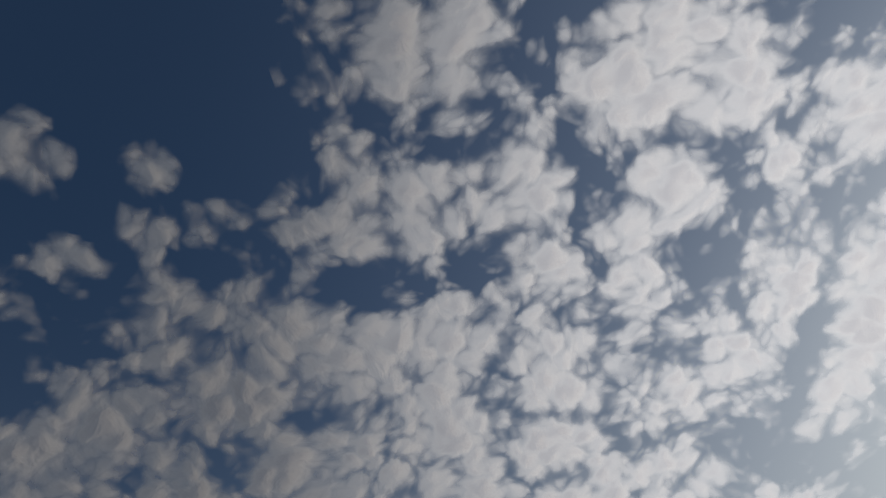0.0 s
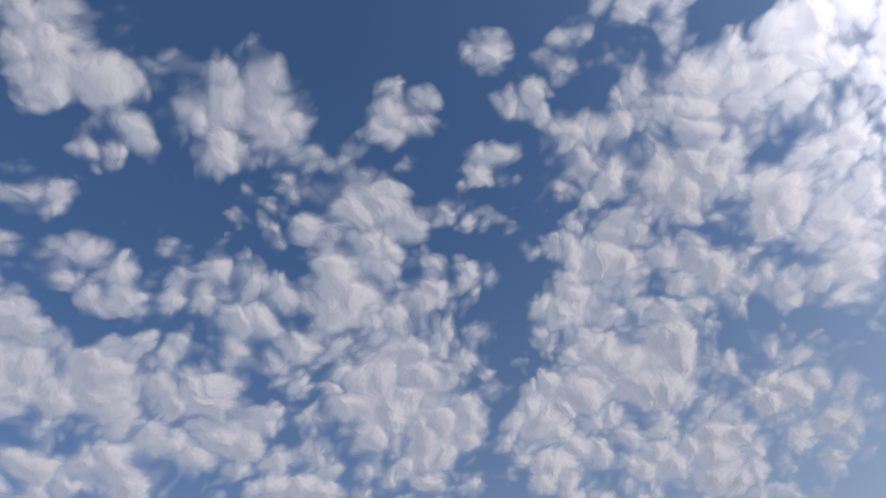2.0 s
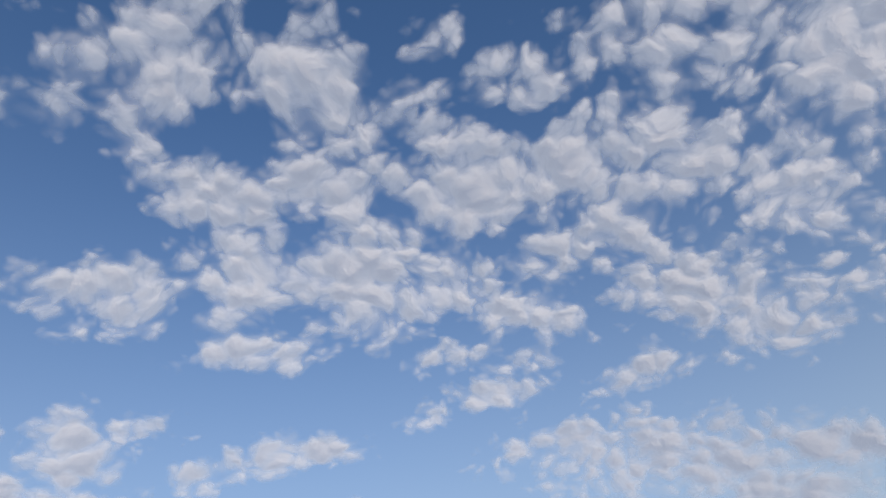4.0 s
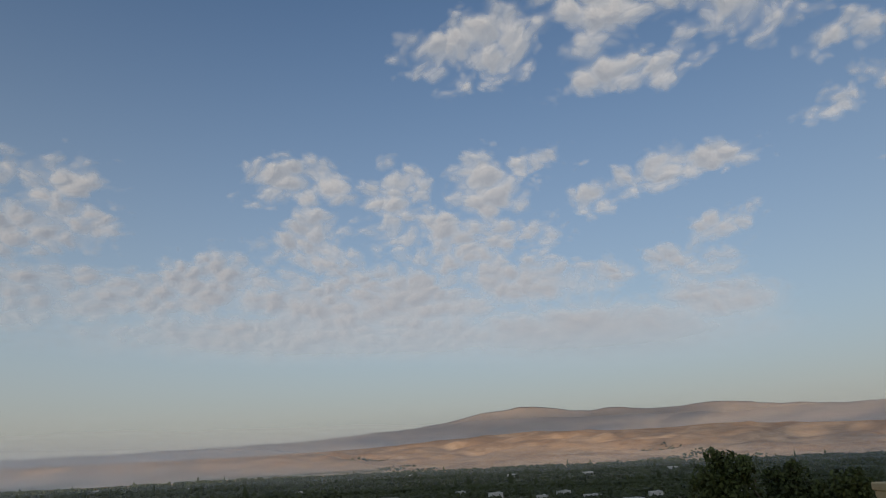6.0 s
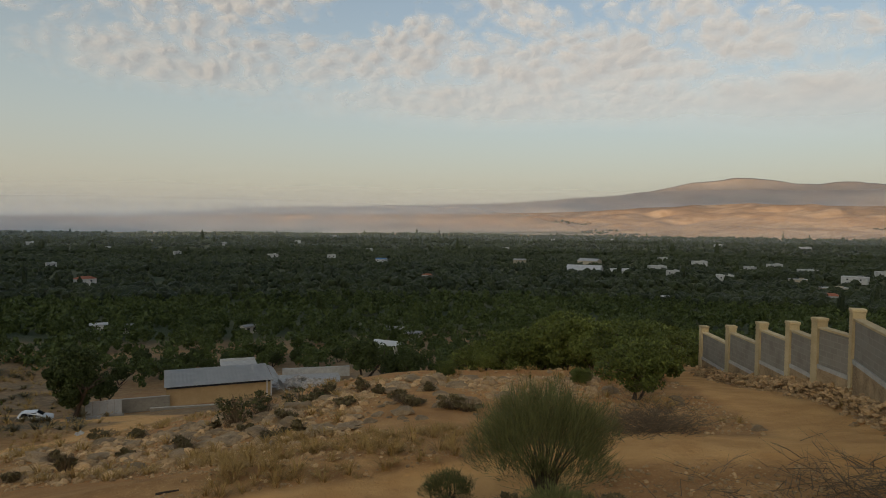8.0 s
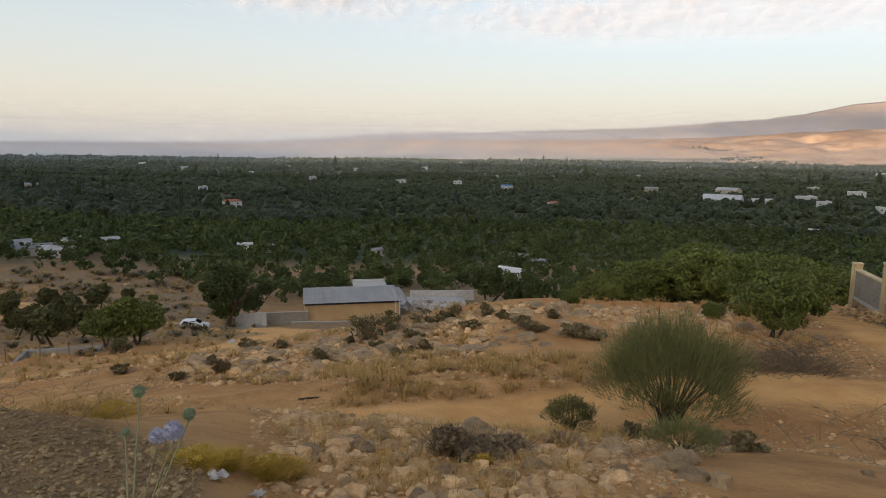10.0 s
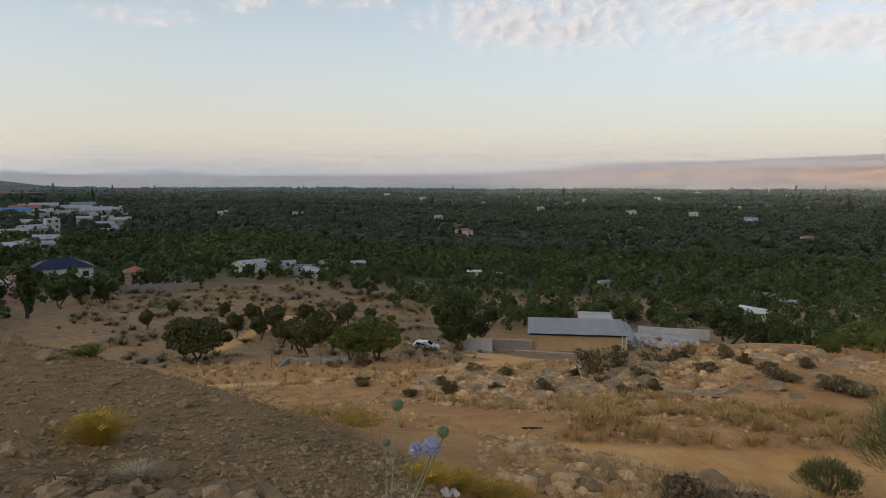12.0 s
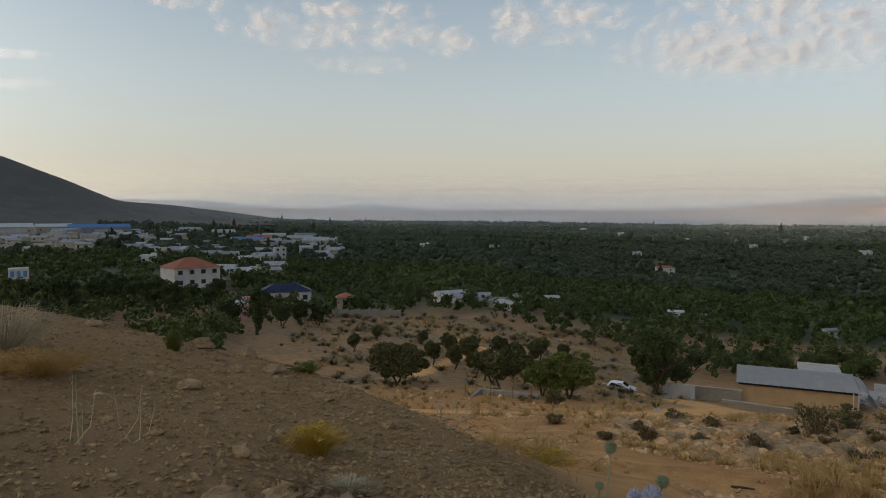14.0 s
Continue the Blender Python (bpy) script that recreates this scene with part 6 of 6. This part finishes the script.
def stalks(name, az, r, n, h, spread, mat, label, thick=0.004, lean=0.0):
    V, F = [], []
    for _ in range(n):
        a = rng.uniform(0, 6.28)
        d = Vector((math.cos(a) * spread + lean, math.sin(a) * spread, 0)) * rng.uniform(0.3, 1)
        hh = h * rng.uniform(0.6, 1.0)
        b = Vector((rng.normal() * 0.03, rng.normal() * 0.03, 0))
        mid = b + d * 0.75 + Vector((0, 0, hh * 0.35))
        top = b + d + Vector((0, 0, hh))
        tube(V, F, [b, mid, top], thick, thick * 0.35, 4)
        for _ in range(3):
            q = mid.lerp(top, rng.uniform(0.1, 0.9))
            tube(V, F, [q, q + Vector((rng.normal() * 0.04, rng.normal() * 0.04, 0.05))], thick * 0.5, thick * 0.2, 3)
    return plant(name, V, F, mat, label, "stalks", az, r)


stalks("dry_stalks", -57.1, 5.3, 5, 0.55, 0.22, "pale_stalk", "thin pale dry weed stalks on bare earth")
stalks("dry_stalks", -53.8, 5.4, 4, 0.42, 0.22, "pale_stalk", "thin pale dry weed stalks on bare earth")
stalks("dry_stalks", -28.4, 8.2, 26, 0.42, 0.32, "pale_stalk", "bunch of long pale dry grass stalks", 0.004, 0.25)
stalks("dry_stalks", -33.0, 10, 5, 0.3, 0.1, "dead", "dry brown weed stalks")
V, F = twig_heap(rng, 26, 0.35, 0.16, 0.006)
plant("dead_branch", V, F, "dead", "broken dry brown branch on bare earth", "branch", -41.1, 4.5)
V, F = twig_heap(rng, 70, 0.25, 0.4, 0.003)
plant("brushwood", V, F, "dead", "scattered dry twigs on bare earth", "twigs", -25.5, 7.0)
V, F = twig_heap(rng, 60, 0.3, 0.4, 0.003)
plant("brushwood", V, F, "dead", "scattered dry twigs on bare earth", "twigs", -21.5, 5.6)
for az, r, n, ln, sp in ((36.9, 18.6, 420, 1.0, 0.9), (40.5, 13.0, 14, 1.0, 0.7), (45.0, 13.0, 20, 0.9, 0.9), (49.5, 13.2, 60, 0.9, 0.9), (53.0, 13.6, 120, 1.0, 0.9)):
    V, F = twig_heap(rng, n, ln, sp, 0.009)
    plant("brushwood", V, F, "dead", "heap of cut dead brushwood beside the track", "brushwood", az, r, az)


def globe_thistle():
    """A thistle close to the viewer with five round flower heads on thin stems."""
    ob = empty("globe_thistle")
    base = on_ground(-16.2, 1.6)
    heads = ((-14.5, -22.4, 1.50, 0.0245, "thistle", "pale blue globe flower head"), (-15.75, -22.6, 1.54, 0.020, "thistle", "violet-blue globe flower head"),
             (-13.25, -21.3, 1.66, 0.0175, "thistle_green", "green unopened globe head"), (-17.0, -19.1, 1.9, 0.019, "thistle_green", "green unopened globe head"),
             (-18.15, -22.0, 1.75, 0.0125, "thistle_green", "green unopened globe head"))
    V, F = [], []
    fork = base + Vector((0.0, 0.0, 0.72 * (EYE - 0.62 - base.z)))
    tube(V, F, [base - Vector((0, 0, 0.05)), base.lerp(fork, 0.5) + Vector((0.015, 0, 0)), fork], 0.006, 0.0045, 6)
    spots_ = []
    for az, el, r, rad, mat, label in heads:
        p = Vector((0.063, 0.004, EYE)) + towards(az, el) * (r / math.cos(radians(el)))
        spots_.append(p)
        tube(V, F, [fork - Vector((0, 0, 0.05)), fork.lerp(p, 0.5) + Vector((0, 0, -0.02)), p - Vector((0, 0, rad * 0.8))], 0.0032, 0.0022, 5)
        bm = bmesh.new()
        bmesh.ops.create_icosphere(bm, subdivisions=2, radius=rad * 0.72)
        dirs = [v.co.normalized() for v in bm.verts]
        core = [v.co.copy() for v in bm.verts]
        cf = [[v.index for v in f.verts] for f in bm.faces]
        bm.free()
        hv, hf = list(core), list(cf)
        g = np.random.default_rng(int(r * 100))
        for _ in range(420):
            d = Vector(g.normal(size=3)).normalized()
            s = d.orthogonal().normalized() * rad * 0.055
            u = d.cross(s).normalized() * rad * 0.055
            k = len(hv)
            q = d * rad * 0.66
            e = d * rad * g.uniform(0.92, 1.1)
            hv += [q + s, q - s * 0.5 + u, q - s * 0.5 - u, e]
            hf += [(k, k + 1, k + 3), (k + 1, k + 2, k + 3), (k + 2, k, k + 3)]
        head = arrays("flower_head", hv, hf, M[mat], ob, False, label)
        head.matrix_basis = Matrix.Translation(p)
    arrays("stem", V, F, M["stem"], ob, True)
    # spiny leaves low on the stem
    V, F = [], []
    for i in range(26):
        t = rng.uniform(0.35, 1.05)
        p = base.lerp(fork, t)
        a = rng.uniform(0, 6.28)
        d = Vector((math.cos(a), math.sin(a), rng.uniform(-0.1, 0.7))) * rng.uniform(0.05, 0.11)
        s = Vector((-math.sin(a), math.cos(a), 0)) * 0.010
        k = len(V)
        V += [p, p + d * 0.4 + s, p + d, p + d * 0.4 - s, p + d * 0.55 + s * 2.6, p + d * 0.55 - s * 2.6]
        F += [(k, k + 1, k + 2, k + 3), (k + 1, k + 4, k + 2), (k + 3, k + 2, k + 5)]
    arrays("foliage", V, F, M["stem"], ob)
    tagged(ob, "tall globe thistle with blue and green round heads", "thistle")


globe_thistle()


def litter(az, r, size, seed):
    bm = bmesh.new()
    bmesh.ops.create_grid(bm, x_segments=12, y_segments=12, size=0.5)
    for v in bm.verts:
        n = noise.fractal(v.co * 3 + Vector((seed, 0, 0)), 0.8, 2, 4)
        v.co.z = 0.25 + 0.55 * n * (1 - 0.8 * (abs(v.co.x) + abs(v.co.y)))
        v.co.x += 0.2 * noise.noise(v.co * 4 + Vector((0, seed, 3)))
    bmesh.ops.solidify(bm, geom=bm.faces[:], thickness=0.01)
    me = bpy.data.meshes.new("plastic_bag")
    bm.to_mesh(me)
    bm.free()
    me.materials.append(M["cement"])
    ob = new("plastic_bag", me)
    p = on_ground(az, r)
    ob.matrix_world = pose(p.x, p.y, p.z + 0.02, 0, 0, 30 * seed) @ Matrix.Diagonal((size, size, size, 1))
    tagged(ob, "crumpled pale plastic bag caught in weeds", "litter", "plastic litter")


litter(-10.6, 4.75, 0.12, 1.0)
litter(-7.4, 4.6, 0.09, 2.0)
litter(-9.9, 56, 0.6, 3.0)
V, F = [], []
tube(V, F, [Vector((-0.22, 0, 0.03)), Vector((0, 0.01, 0.05)), Vector((0.24, 0.06, 0.04))], 0.03, 0.02, 5)
plant("stick", V, F, "bark", "short dark stick lying on the track", "stick", -3.5, 15.1)

# the small cistern and its posts below the road
cis = empty("cistern")
for x, y, sx, sy in ((0, -1.6, 5.4, 0.3), (0, 1.6, 5.4, 0.3), (-2.6, 0, 0.3, 2.9), (2.6, 0, 0.3, 2.9)):
    part("rim", boxed((sx, sy, 0.9), (x, y, -0.72), 0, 0.02), M["block"], cis)
tagged(cis, "low grey concrete cistern rim on the slope", "cistern")
settle(cis, -22.6, 57, 8)
for az, r, h in ((-23.8, 54, 1.4), (-21.9, 55, 1.1), (-20.3, 54, 1.3), (-26.0, 56, 1.1), (-18.9, 54, 1.0)):
    ob = mesh_object("fence_post", *tube([], [], [Vector((0, 0, -0.2)), Vector((0.02, 0, h * 0.5)), Vector((0.03, 0, h))], 0.05, 0.045, 6), M["dead"])
    tagged(ob, "thin weathered wooden fence post", "post", "fence posts by the cistern")
    settle(ob, az, r)
